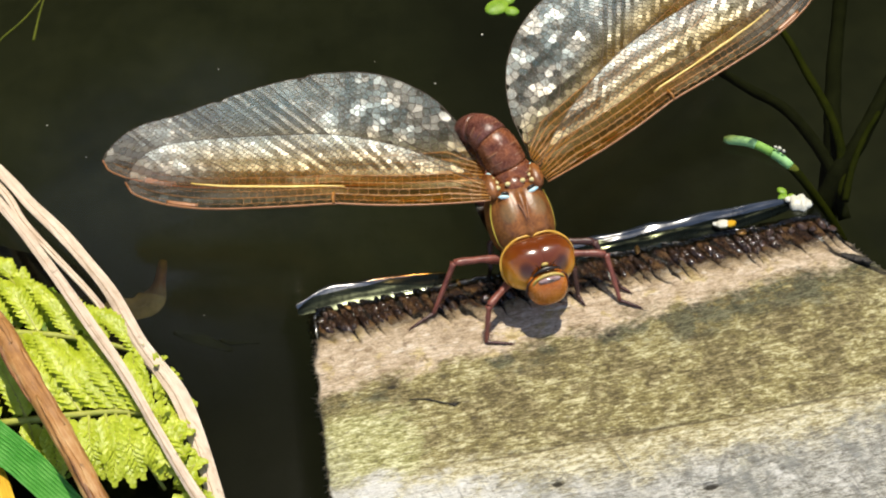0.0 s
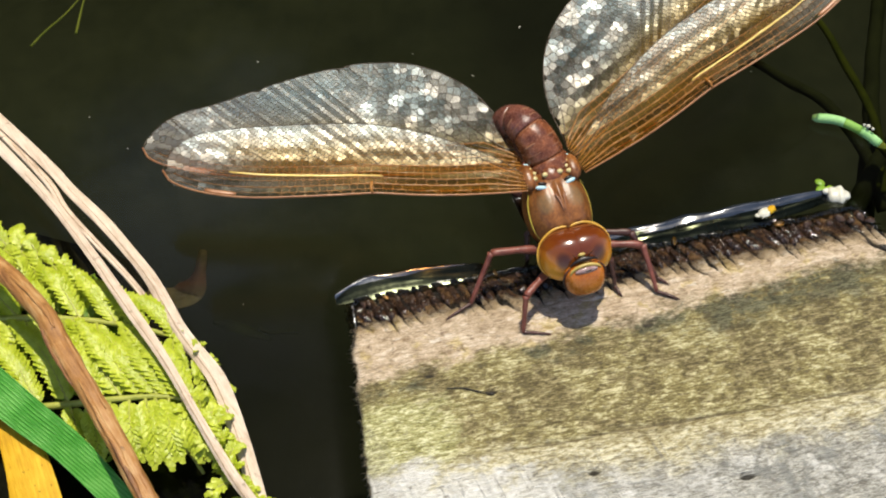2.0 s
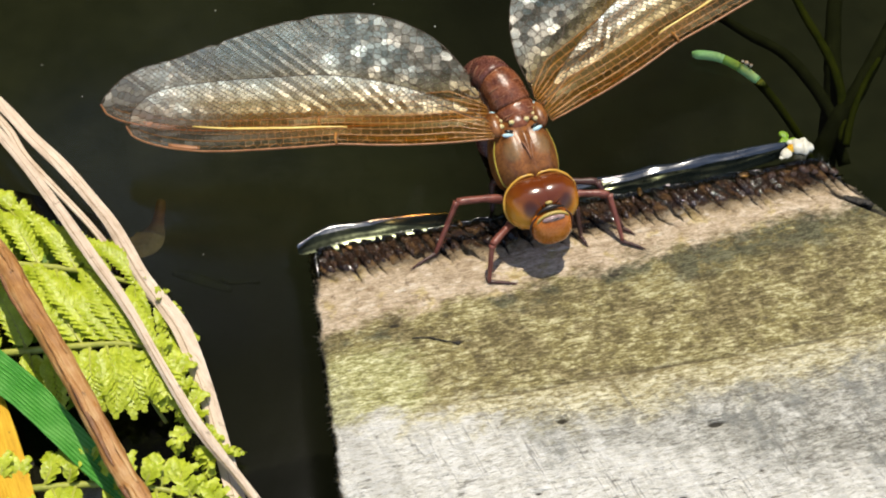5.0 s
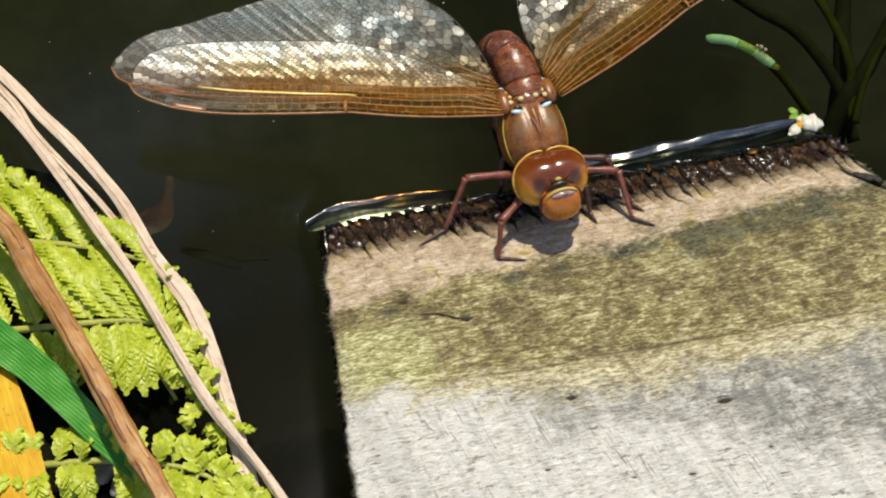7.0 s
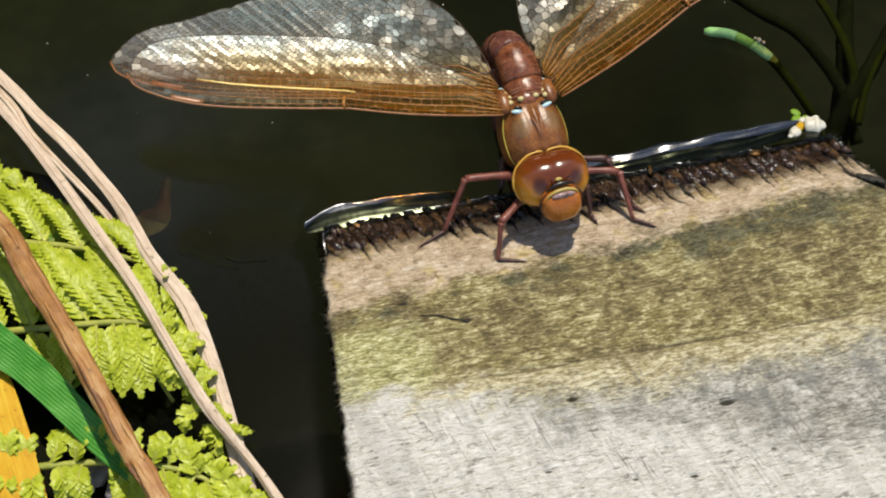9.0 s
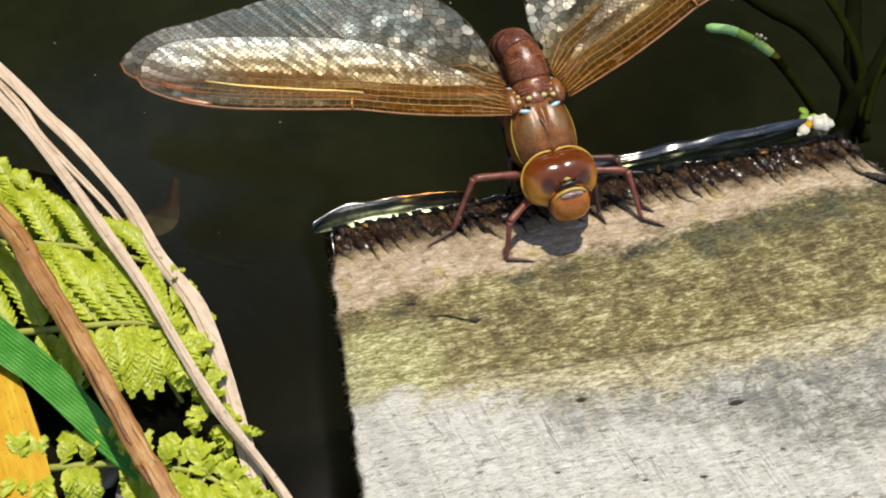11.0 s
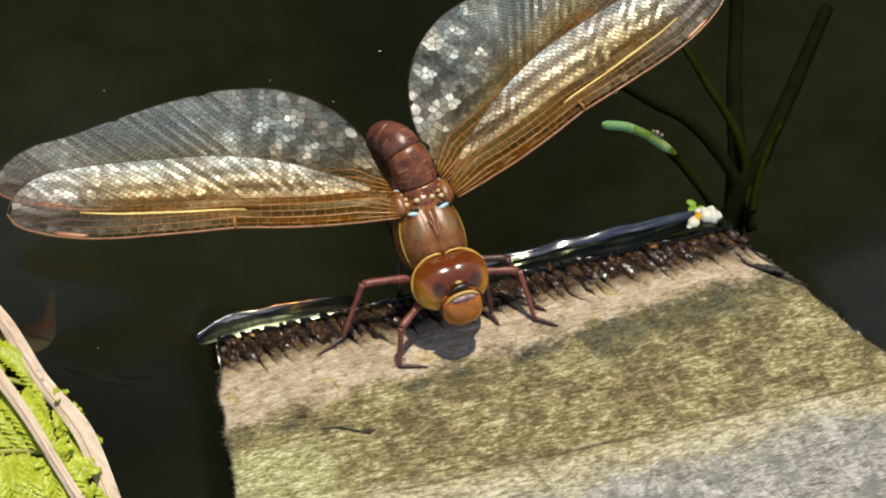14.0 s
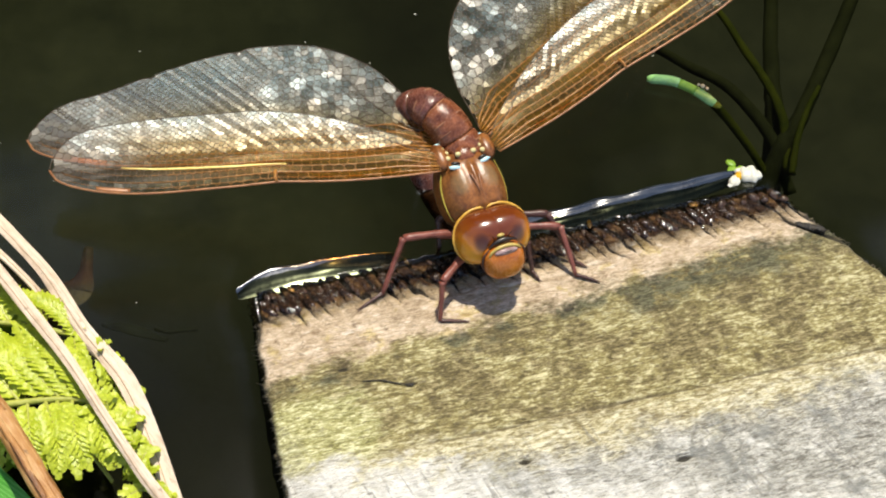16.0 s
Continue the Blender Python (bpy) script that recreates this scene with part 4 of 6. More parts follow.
def abdomen(fly):
    """Ten rings along an arch: up and back, then down, and forward to the water's edge."""
    arch = curve_points([(0.2, -1.4, -0.9), (0, 0, 0), (-0.8, 3.4, 2.2), (-1.8, 6.4, 2.4), (-2.7, 8.3, 0.0), (-2.4, 8.8, -4.5), (-1.6, 6.8, -10.0), (-0.9, 2.0, -14.6), (-0.6, -4.0, -15.2)], 121)
    root = empty("abdomen", "", "", at_mm(*ABDOMEN_AT))
    root.parent = fly
    tagged(root, "arched chestnut abdomen reaching down to the water")
    cuts = [0, 8, 20, 36, 50, 63, 75, 87, 98, 109, 120]
    sizes = [2.6, 2.75, 2.7, 2.5, 2.2, 2.0, 1.85, 1.75, 1.65, 1.35, 1.0]
    for k in range(10):
        pts = arch[cuts[k]:cuts[k + 1] + 1]
        r0, r1 = sizes[k], sizes[k + 1]

        def radius(s, r0=r0, r1=r1):
            return (r0 + (r1 - r0) * s) * (1.0 + 0.035 * math.sin(math.pi * s)) * (1 - 0.07 * math.exp(-((1 - s) / 0.06) ** 2) - 0.05 * math.exp(-(s / 0.05) ** 2))
        bm = bmesh.new()
        tube(bm, pts if len(pts) > 9 else curve_points(pts, 14), radius, 22, 0.92, Vector((0, -0.5, 1)))
        seg = part("segment", bm, M_ABDOMEN if k < 3 else M_ABDOMEN_DARK, root)
        if k in (0, 1, 2, 3):
            n = len(pts)
            for where, r in ((0.97, 0.16), (0.55, 0.13), (0.25, 0.08)):
                i = min(n - 2, max(1, int(where * (n - 1))))
                p, ahead = pts[i], (pts[i + 1] - pts[i - 1]).normalized()
                side = ahead.cross(Vector((0, -0.5, 1))).normalized()
                top = side.cross(ahead)
                rad = radius(where) * 1.0
                spans = ((25, 155),) if where > 0.9 else ((30, 70), (110, 150))
                for a0, a1 in spans:
                    line = [p + side * math.cos(radians(a)) * rad + top * math.sin(radians(a)) * rad * 0.92 for a in [a0 + (a1 - a0) * j / 10 for j in range(11)]]
                    bm = bmesh.new()
                    tube(bm, line, lambda s, r=r: r * math.sin(math.pi * (0.06 + 0.88 * s)) ** 0.5, 6, 0.6)
                    part("ring_mark", bm, M_BAND, seg)
    return root


def leg(fly, points, dark=False, size=1.32):
    mat = M_LEG_DARK if dark else M_LEG
    p = [home(q) for q in points]
    bm = bmesh.new()
    mid = curve_points([p[0], (p[0] + p[1]) / 2 + Vector((0, 0, 0.35)), p[1]], 12)
    tube(bm, mid, lambda s: size * (0.45 - 0.14 * s + 0.05 * math.sin(s * 9)), 10, wobble=0.22, seed=p[0].x)
    base = part("leg", bm, mat, fly)
    bm = bmesh.new()
    shin = curve_points([p[1], (p[1] + p[2]) / 2 + Vector((0, 0, 0.12)), p[2]], 14)
    tube(bm, shin, lambda s: size * (0.29 - 0.09 * s + 0.10 * math.exp(-s * 14)), 9, wobble=0.2, seed=p[1].x)
    for i in range(2, 12):
        for side in (-1, 1):
            a = shin[i]
            out = Vector((side * 0.55, -0.15, -0.30)) * size
            tube(bm, [a, a + out * 0.6, a + out], lambda s: 0.055 * (1 - 0.8 * s), 4)
    part("shin", bm, mat, base)
    bm = bmesh.new()
    foot = curve_points([p[2], (p[2] + p[3]) / 2 + Vector((0, 0, 0.12)), p[3]], 12)
    tube(bm, foot, lambda s: size * (0.21 - 0.07 * s + 0.03 * math.sin(s * 19)), 7)
    for side in (-1, 1):
        d = (p[3] - p[2]).normalized()
        e = p[3] + d * 0.45 + Vector((side * 0.2 * d.y, -side * 0.2 * d.x, -0.1))
        tube(bm, [p[3], (p[3] + e) / 2 + Vector((0, 0, 0.1)), e], lambda s: 0.08 * (1 - 0.75 * s), 5)
    part("foot", bm, M_LEG_DARK, base)
    return base


def vein_fan(length):
    """The branch veins behind the main vein: each leaves it slantwise and runs to the hind margin, more slantwise towards the tip.
    Returns the place on a vein and, for any place, its share of rows counted from the root."""
    pitch = 0.55
    qs = np.linspace(-30.0, length + 2.0, 700)
    lean = 0.70 + 1.25 * np.clip(qs / length, 0, 1)
    count = np.concatenate([[0.0], np.cumsum(np.diff(qs) / (pitch * np.sqrt(1 + lean[:-1] ** 2)))])

    def on_vein(row, w):
        q = float(np.interp(row, count, qs))
        return q + (0.70 + 1.25 * min(1, max(0, q / length))) * w

    def row_at(u, w):
        w = max(0.0, w)
        q = u - 0.70 * w
        if q > 0:
            q = q / (1 + 1.25 * w / length)
        return float(np.interp(q, qs, count))
    return on_vein, row_at, float(count[-1])


def wing_cells(lead, trail, length, seed, base_end, base_size):
    """Cells of a wing from seeds: ladder-like by the leading edge, wide and many-sided at the base, in slanting rows farther out. Returns corners, cells and walls."""
    from mathutils import geometry
    rnd = random.Random(seed)
    on_vein, row_at, rows_all = vein_fan(length)
    sites = []
    rows = [0.35, 1.05, 1.85, 2.75, 3.7]
    for k, off in enumerate(rows):
        u, step = 0.6, (1.5, 0.95, 1.0, 0.85, 0.85)[k]
        while u < length - 0.5:
            v = lead(u) + off
            if v < trail(u) - 0.4:
                sites.append((u + rnd.uniform(-0.06, 0.06), v + rnd.uniform(-0.03, 0.03)))
            u += step * (1.0 if u > length * 0.42 else (2.6 if k == 0 else 1.3))
    # wide cells at the base
    u, row = 0.5, 0
    while u < base_end + 6:
        size = base_size * (1 - 0.42 * u / base_end)
        v = lead(u) + 4.5 + (size * 0.5 if row % 2 else 0)
        while v < trail(u) - 0.15:
            w = v - lead(u) - 4.0
            a = u + rnd.uniform(-0.24, 0.24) * size
            if a < base_end + 0.35 * w:
                sites.append((a, v + rnd.uniform(-0.24, 0.24) * size))
            v += size * (0.62 + 0.38 * min(1, w / 4))
        u += size * 0.88
        row += 1
    # slanting rows beyond
    for row in range(int(rows_all)):
        w = 0.45 + (0.4 if row % 2 else 0)
        while w < 16:
            u = on_vein(row + 0.5, w)
            if u > base_end + 0.35 * w and u < length:
                sites.append((u + rnd.uniform(-0.08, 0.08), lead(u) + 4.0 + w + rnd.uniform(-0.08, 0.08)))
            w += (0.60 + rnd.uniform(-0.07, 0.07)) / math.hypot(1, 0.70 + 1.25 * min(1, max(0, u / length)))
    sites = [(a, b) for a, b in sites if 0.1 < a < length - 0.1 and lead(a) + 0.1 < b < trail(a) - 0.08]
    inner = len(sites)
    # guard seeds outside close the outer cells
    for i in range(140):
        a = -1.5 + (length + 3) * i / 139
        b = min(max(a, 0.0), length)
        sites.append((a, lead(b) - 1.0))
        sites.append((a, trail(b) + 1.0))
    for k in range(14):
        sites.append((-1.2, -2 + k * 1.6))
        sites.append((length + 1.2, -2 + k * 1.6))
    out = geometry.delaunay_2d_cdt([Vector(s) for s in sites], [], [], 0, 1e-5)
    pts, tris = out[0], out[2]
    orig = {i: (src[0] if src else -1) for i, src in enumerate(out[3])}
    corners, around = [], {}
    for t, tri in enumerate(tris):
        (ax, ay), (bx, by), (cx, cy) = (pts[i] for i in tri)
        d = 2 * (ax * (by - cy) + bx * (cy - ay) + cx * (ay - by))
        if abs(d) < 1e-9:
            u, v = (ax + bx + cx) / 3, (ay + by + cy) / 3
        else:
            a2, b2, c2 = ax * ax + ay * ay, bx * bx + by * by, cx * cx + cy * cy
            u = (a2 * (by - cy) + b2 * (cy - ay) + c2 * (ay - by)) / d
            v = (a2 * (cx - bx) + b2 * (ax - cx) + c2 * (bx - ax)) / d
        u = min(max(u, 0.0), length)
        v = min(max(v, lead(u)), trail(u))
        corners.append((u, v))
        for i in tri:
            around.setdefault(i, []).append(t)
    cells, walls = [], set()
    for i, near in around.items():
        if orig.get(i, -1) < 0 or orig[i] >= inner or len(near) < 3:
            continue
        cu, cv = pts[i]
        near.sort(key=lambda t: math.atan2(corners[t][1] - cv, corners[t][0] - cu))
        cells.append(near)
        for a, b in zip(near, near[1:] + near[:1]):
            walls.add((min(a, b), max(a, b)))
    return corners, cells, sorted(walls)


def tip_round(s, start):
    """Elliptic rounding from 0 at start to 1 at the tip."""
    q = min(1, max(0, (s - start) / (1 - start)))
    return 1 - math.sqrt(1 - q * q)


def wing(fly, side, hind, at, seed):
    """One wing: membrane cells, cell walls, long veins, thick leading edge and a wing mark."""
    if hind:
        length = 50.5

        def lead(u):
            s = u / length
            return 0.5 * s - 0.5 * math.sin(math.pi * min(1, s * 1.15)) + 4.3 * tip_round(s, 0.70)

        back = curve_points([(0, 1.4, 0), (0.06, 8.2, 0), (0.14, 13.2, 0), (0.24, 16.4, 0), (0.34, 17.6, 0), (0.44, 17.4, 0), (0.56, 15.9, 0), (0.70, 13.6, 0), (0.86, 11.0, 0), (1.0, 8.9, 0)], 300)

        def trail(u):
            s = u / length
            k = next((i for i in range(299) if back[i + 1].x >= s), 298)
            f = (s - back[k].x) / max(1e-6, back[k + 1].x - back[k].x)
            notch = 0.55 * math.exp(-((s - 0.485) / 0.010) ** 2) + 0.4 * math.exp(-((s - 0.70) / 0.010) ** 2)
            return 0.96 * (back[k].y + (back[k + 1].y - back[k].y) * min(1, max(0, f)) - notch - 4.0 * tip_round(s, 0.86))

        base_end, base_size = 17.5, 1.45
    else:
        length = 46.3

        def lead(u):
            s = u / length
            return -0.5 * math.sin(math.pi * min(1, s / 0.42)) * (1 if s < 0.42 else 0) - 0.35 * math.sin(math.pi * max(0, (s - 0.42) / 0.58)) + 3.8 * tip_round(s, 0.72)

        def trail(u):
            s = u / length
            return 0.97 * (2.0 + 8.4 * math.sin(math.pi * min(0.5, s * 0.95)) ** 0.8 - 1.4 * max(0, (s - 0.62) / 0.38) ** 2 - 5.1 * tip_round(s, 0.84))

        base_end, base_size = 9.0, 1.05
    corners, cells, walls = wing_cells(lead, trail, length, seed, base_end, base_size)
    on_vein, row_at, rows_all = vein_fan(length)

    def lift(u, v):
        w = v - lead(u)
        pleat = 0.15 * math.cos(w * 2 * math.pi / 2.1) * math.exp(-w / 4.5) * min(1, u / 6)
        sway = (0.24 * math.sin(w * 0.45 - u * 0.16 + 1.8 * noise.noise(Vector((u * 0.07, v * 0.07, seed))))) * min(1, w / 4)
        far = min(1, max(0, (u - base_end - 0.35 * (w - 4) + 2) / 4))
        fold = 0.040 * far * min(1, max(0, (w - 3.6) / 1.6)) * math.sin(2 * math.pi * row_at(u, w - 4) / 2.2 + 2.2 * noise.noise(Vector((u * 0.10, v * 0.13, seed + 5)))) * (0.7 + 0.9 * noise.noise(Vector((u * 0.15, v * 0.15, seed + 3))))
        billow = (1 - far) * min(1, max(0, (w - 3.0) / 3)) * (0.55 * noise.noise(Vector((u * 0.13, v * 0.17, seed + 9))) + 0.16 * noise.noise(Vector((u * 0.4, v * 0.4, seed + 2))))
        return pleat + sway + fold + billow + 0.07 * noise.noise(Vector((u * 0.3, v * 0.3, seed))) - 0.0012 * u * u * 0.3
    place = [(side * u, v, lift(u, v)) for u, v in corners]
    root_name = "hindwing" if hind else "forewing"
    flats, plates = [], []
    tip_tilt = random.Random(seed)
    for cell in cells:
        pts = np.array([place[t] for t in cell])
        mid = pts.mean(0)
        slope = np.linalg.lstsq(np.c_[pts[:, :2] - mid[:2], np.ones(len(pts))], pts[:, 2], rcond=None)[0]
        tilt = (0.012 if abs(mid[0]) < base_end else 0.010) * min(1, max(0, (mid[1] - 4) / 3))
        slope[0] += tip_tilt.gauss(0, tilt)
        slope[1] += tip_tilt.gauss(0, tilt)
        plates.append(tuple(range(len(flats), len(flats) + len(pts))))
        flats += [(p[0], p[1], float(slope[2] + slope[:2] @ (p[:2] - mid[:2]))) for p in pts]
    bm = bmesh.new()
    front = [Vector((side * u, lead(u), lift(u, lead(u)))) for u in [length * i / 60 for i in range(61)]]
    tube(bm, front, lambda s: 0.11 + 0.03 * math.sin(math.pi * s), 7)
    membrane = part(root_name, bm, M_COSTA, fly, "transparent amber-tinted wing with a red-brown leading edge", at=at)
    tagged(mesh_object("membrane", flats, plates, M_MEMBRANE, membrane, smooth=False), "clear wing membrane in small cells, amber in front", kind="stuff")
    # cell walls as thin three-sided bars
    for share, mat, name, low, high in ((0, M_AMBER, "vein_ladder", -9, 4.2), (1, M_VEIN, "vein_net", 4.2, 99)):
        verts, faces = [], []
        for a, b in walls:
            mid = (corners[a][1] + corners[b][1]) / 2 - lead((corners[a][0] + corners[b][0]) / 2)
            at_tip = (corners[a][0] + corners[b][0]) / 2 > 0.70 * length
            if at_tip and share == 0 or not at_tip and not low <= mid < high:
                continue
            p, q = Vector(place[a]), Vector(place[b])
            if (q - p).length < 0.03:
                continue
            d = (q - p).normalized()
            near = min(1, max(0, 1.5 - (corners[a][0] + corners[b][0]) / 2 / max(base_end, 12)))
            s = Vector((-d.y, d.x, 0)) * (0.024 if share == 0 else 0.030 + 0.026 * near)
            k = len(verts)
            for e in (p, q):
                verts += [e + s, e - s, e + Vector((0, 0, 0.09))]
            faces += [(k, k + 1, k + 4, k + 3), (k + 1, k + 2, k + 5, k + 4), (k + 2, k, k + 3, k + 5)]
        tagged(mesh_object(name, verts, faces, mat, membrane), "fine amber veins" if share == 0 else "fine dark brown veins", kind="stuff")
    # long veins
    for k, (off, r, reach) in enumerate(((0.7, 0.07, 0.96), (1.45, 0.13, 0.97), (2.3, 0.08, 0.93), (3.2, 0.09, 0.9), (4.15, 0.08, 0.86))):
        line = []
        for i in range(44):
            u = 0.2 + (length * reach - 0.2) * i / 43
            grow = min(1, 0.45 + u / 9)
            v = min(lead(u) + off * grow, trail(u) - 0.1)
            line.append(Vector((side * u, v, lift(u, v) + 0.06)))
        bm = bmesh.new()
        tube(bm, line, lambda s, r=r: r * (1 - 0.80 * s), 6)
        part("long_vein", bm, M_AMBER, membrane, "amber long vein")
    # golden vein whose glint is put into its own bright colour
    if not hind:
        line = []
        for i in range(31):
            u = length * (0.40 + 0.42 * i / 30)
            v = lead(u) + 2.5 + 0.9 * i / 30
            line.append(Vector((side * u, v, lift(u, v) + 0.10)))
        bm = bmesh.new()
        tube(bm, line, lambda s: 0.15 * math.sin(math.pi * (0.10 + 0.85 * s)) ** 0.5, 7, 0.5, wobble=0.7, seed=seed)
        part("golden_glint_vein", bm, M_GOLD, membrane, "broad golden vein with painted glint beyond the wing's knot")
    # branch veins that fan to the hind margin
    for k in range(9):
        row = row_at(base_end * 0.35, 0) + 6.7 * k
        line = []
        for i in range(40):
            w = 14.0 * i / 39
            u = on_vein(row, w)
            v = lead(min(u, length)) + 4.0 + w
            if u > length * 0.985 or v > trail(u) - 0.05:
                break
            line.append(Vector((side * u, v, lift(u, v) + 0.05)))
        if len(line) < 5:
            continue
        bm = bmesh.new()
        tube(bm, line, lambda s: 0.038 * (1 - 0.4 * s), 5)
        part("branch_vein", bm, M_VEIN, membrane)
    # bowed veins of the broad base
    for u1, bow in ((0.16, 1.2), (0.27, 1.6), (0.40, 2.1)) if hind else ((0.20, 1.5),):
        line = []
        for i in range(30):
            s = i / 29
            u = 1.0 + (length * u1 - 1.0) * s
            v = lead(u) + 3.0 + (trail(length * u1) - lead(u) - 3.0) * s ** bow
            v = min(v, trail(u) - 0.05)
            line.append(Vector((side * u, v, lift(u, v) + 0.05)))
        bm = bmesh.new()
        tube(bm, line, lambda s: 0.065 * (1 - 0.5 * s), 5)
        part("branch_vein", bm, M_VEIN, membrane)
    bm = bmesh.new()
    rear = [Vector((side * u, trail(u), lift(u, trail(u)))) for u in [length * (1 - (1 - i / 60) ** 1.5) for i in range(61)]]
    tube(bm, rear, lambda s: 0.065, 5)
    part("hind_margin", bm, M_VEIN, membrane)
    bm = bmesh.new()
    mark = [Vector((side * u, lead(u) + 0.42, lift(u, lead(u) + 0.4) + 0.05)) for u in [length * (0.80 + 0.085 * i / 8) for i in range(9)]]
    tube(bm, mark, lambda s: 0.28 * math.sin(math.pi * (0.08 + 0.84 * s)) ** 0.4, 8, 0.3)
    part("wing_mark", bm, M_COSTA, membrane, "red-brown wing mark near the tip")
    bm = bmesh.new()
    u = length * 0.43
    tube(bm, [Vector((side * u, lead(u) - 0.05, 0.15)), Vector((side * (u + 0.15), lead(u) + 0.7, 0.2)), Vector((side * u, lead(u) + 1.5, 0.2))], lambda s: 0.19, 7)
    part("wing_joint", bm, M_AMBER, membrane, "amber knot halfway along the leading edge")
    return membrane


FLY = empty("dragonfly", "brown dragonfly with amber wings laying eggs at the board's wet edge", "dragonfly", at_mm(*HOME))
head(FLY)
thorax(FLY)
ABDOMEN = abdomen(FLY)
# legs marked True lie in the body's shade, put into their dark colour
for pts, dark in (
        (((5.4, -2.5, 4.6), (1.0, -6.3, 5.2), (0.1, -9.1, 1.05), (3.2, -10.0, 1.0)), False),
        (((5.0, 0.2, 5.0), (-2.1, 0.4, 6.2), (-5.6, -3.3, 0.75), (-8.9, -4.7, 0.5)), False),
        (((11.5, -0.6, 5.0), (17.6, -1.9, 5.2), (18.6, -6.7, 0.95), (20.9, -8.3, 0.9)), False),
        (((10.8, -1.0, 5.0), (13.1, -2.6, 4.4), (13.5, -4.7, 0.75), (13.9, -6.1, 0.7)), True),
        (((11.2, 1.1, 5.4), (16.4, -0.2, 6.0), (19.3, -4.6, 0.7), (20.3, -5.6, 0.6)), True),
        (((6.2, 3.8, 4.6), (3.7, 4.4, 3.0), (3.3, 2.1, 0.2), (2.8, 1.1, 0.0))  , True)):
    leg(FLY, pts, dark)
HINGES = {("left", False): home((3.72, 5.02, 12.0)), ("right", False): home((11.59, 6.17, 12.2)),
          ("left", True): home((3.94, 8.83, 11.2)), ("right", True): home((11.16, 9.58, 11.4))}
# how far each wing is swept back and raised at rest, in degrees
SWEEP = {("left", False): -8.1, ("right", False): 19.4, ("left", True): -9.7, ("right", True): 31.6}
RAISED = {("left", False): 3.0, ("right", False): 11.4, ("left", True): 0.45, ("right", True): 7.2}


def wing_pose(where, hind, rise=0.0, swing=0.0, roll=0.0):
    """A wing's pose on the body: rise lifts the tip, swing sweeps it back, roll tips the hind margin up."""
    at = HINGES[where, hind]
    sign = 1 if where == "right" else -1
    z = Matrix.Rotation(radians(SWEEP[where, hind] + sign * swing * (1.0 if sign < 0 else 0.4)), 4, "Z")
    y = Matrix.Rotation(radians(-sign * (RAISED[where, hind] + rise)), 4, "Y")
    x = Matrix.Rotation(radians(10.0 + roll), 4, "X")
    return Matrix.Translation(at * MM) @ z @ y @ x


WINGS = {}
for where, side in (("left", -1), ("right", 1)):
    WINGS[where, True] = wing(FLY, side, True, wing_pose(where, True), 11 if side < 0 else 12)
    WINGS[where, False] = wing(FLY, side, False, wing_pose(where, False), 21 if side < 0 else 22)

# ---- plants on the bank ----
PLANTS = []


def keep(ob):
    """Remember a plant that sways."""
    PLANTS.append(ob)
    return ob


def leaflet(verts, faces, base, ahead, side, up, length, width, rnd, lobes=4):
    """A toothed leaflet folded along its midrib, its rim curled a little."""
    k = len(verts)
    n = 2 * lobes
    verts.append(base)
    for i in range(1, n + 1):
        s = i / n
        w = width * math.sin(math.pi * min(1, 0.20 + 0.72 * s)) ** 0.6 * (1.0 if i % 2 else 0.82)
        c = base + ahead * (length * s) + up * (0.16 * length * math.sin(s * 2.2) - 0.17 * length * s * s + rnd.uniform(-0.04, 0.04))
        tip = ahead * (length * 0.12 if i % 2 else 0)
        verts.append(c - up * 0.05 * length)
        verts.append(c + side * w + tip + up * (0.10 * w + rnd.uniform(-0.09, 0.07)))
        verts.append(c - side * w + tip + up * (0.10 * w + rnd.uniform(-0.09, 0.07)))
    for i in range(n):
        c0 = k if i == 0 else k + 1 + 3 * (i - 1)
        l0, r0 = (k, k) if i == 0 else (c0 + 1, c0 + 2)
        c1 = k + 1 + 3 * i
        if i == 0:
            faces += [(k, c1, c1 + 1), (k, c1 + 2, c1)]
        else:
            faces += [(c0, c1, c1 + 1, l0), (c0, r0, c1 + 2, c1)]


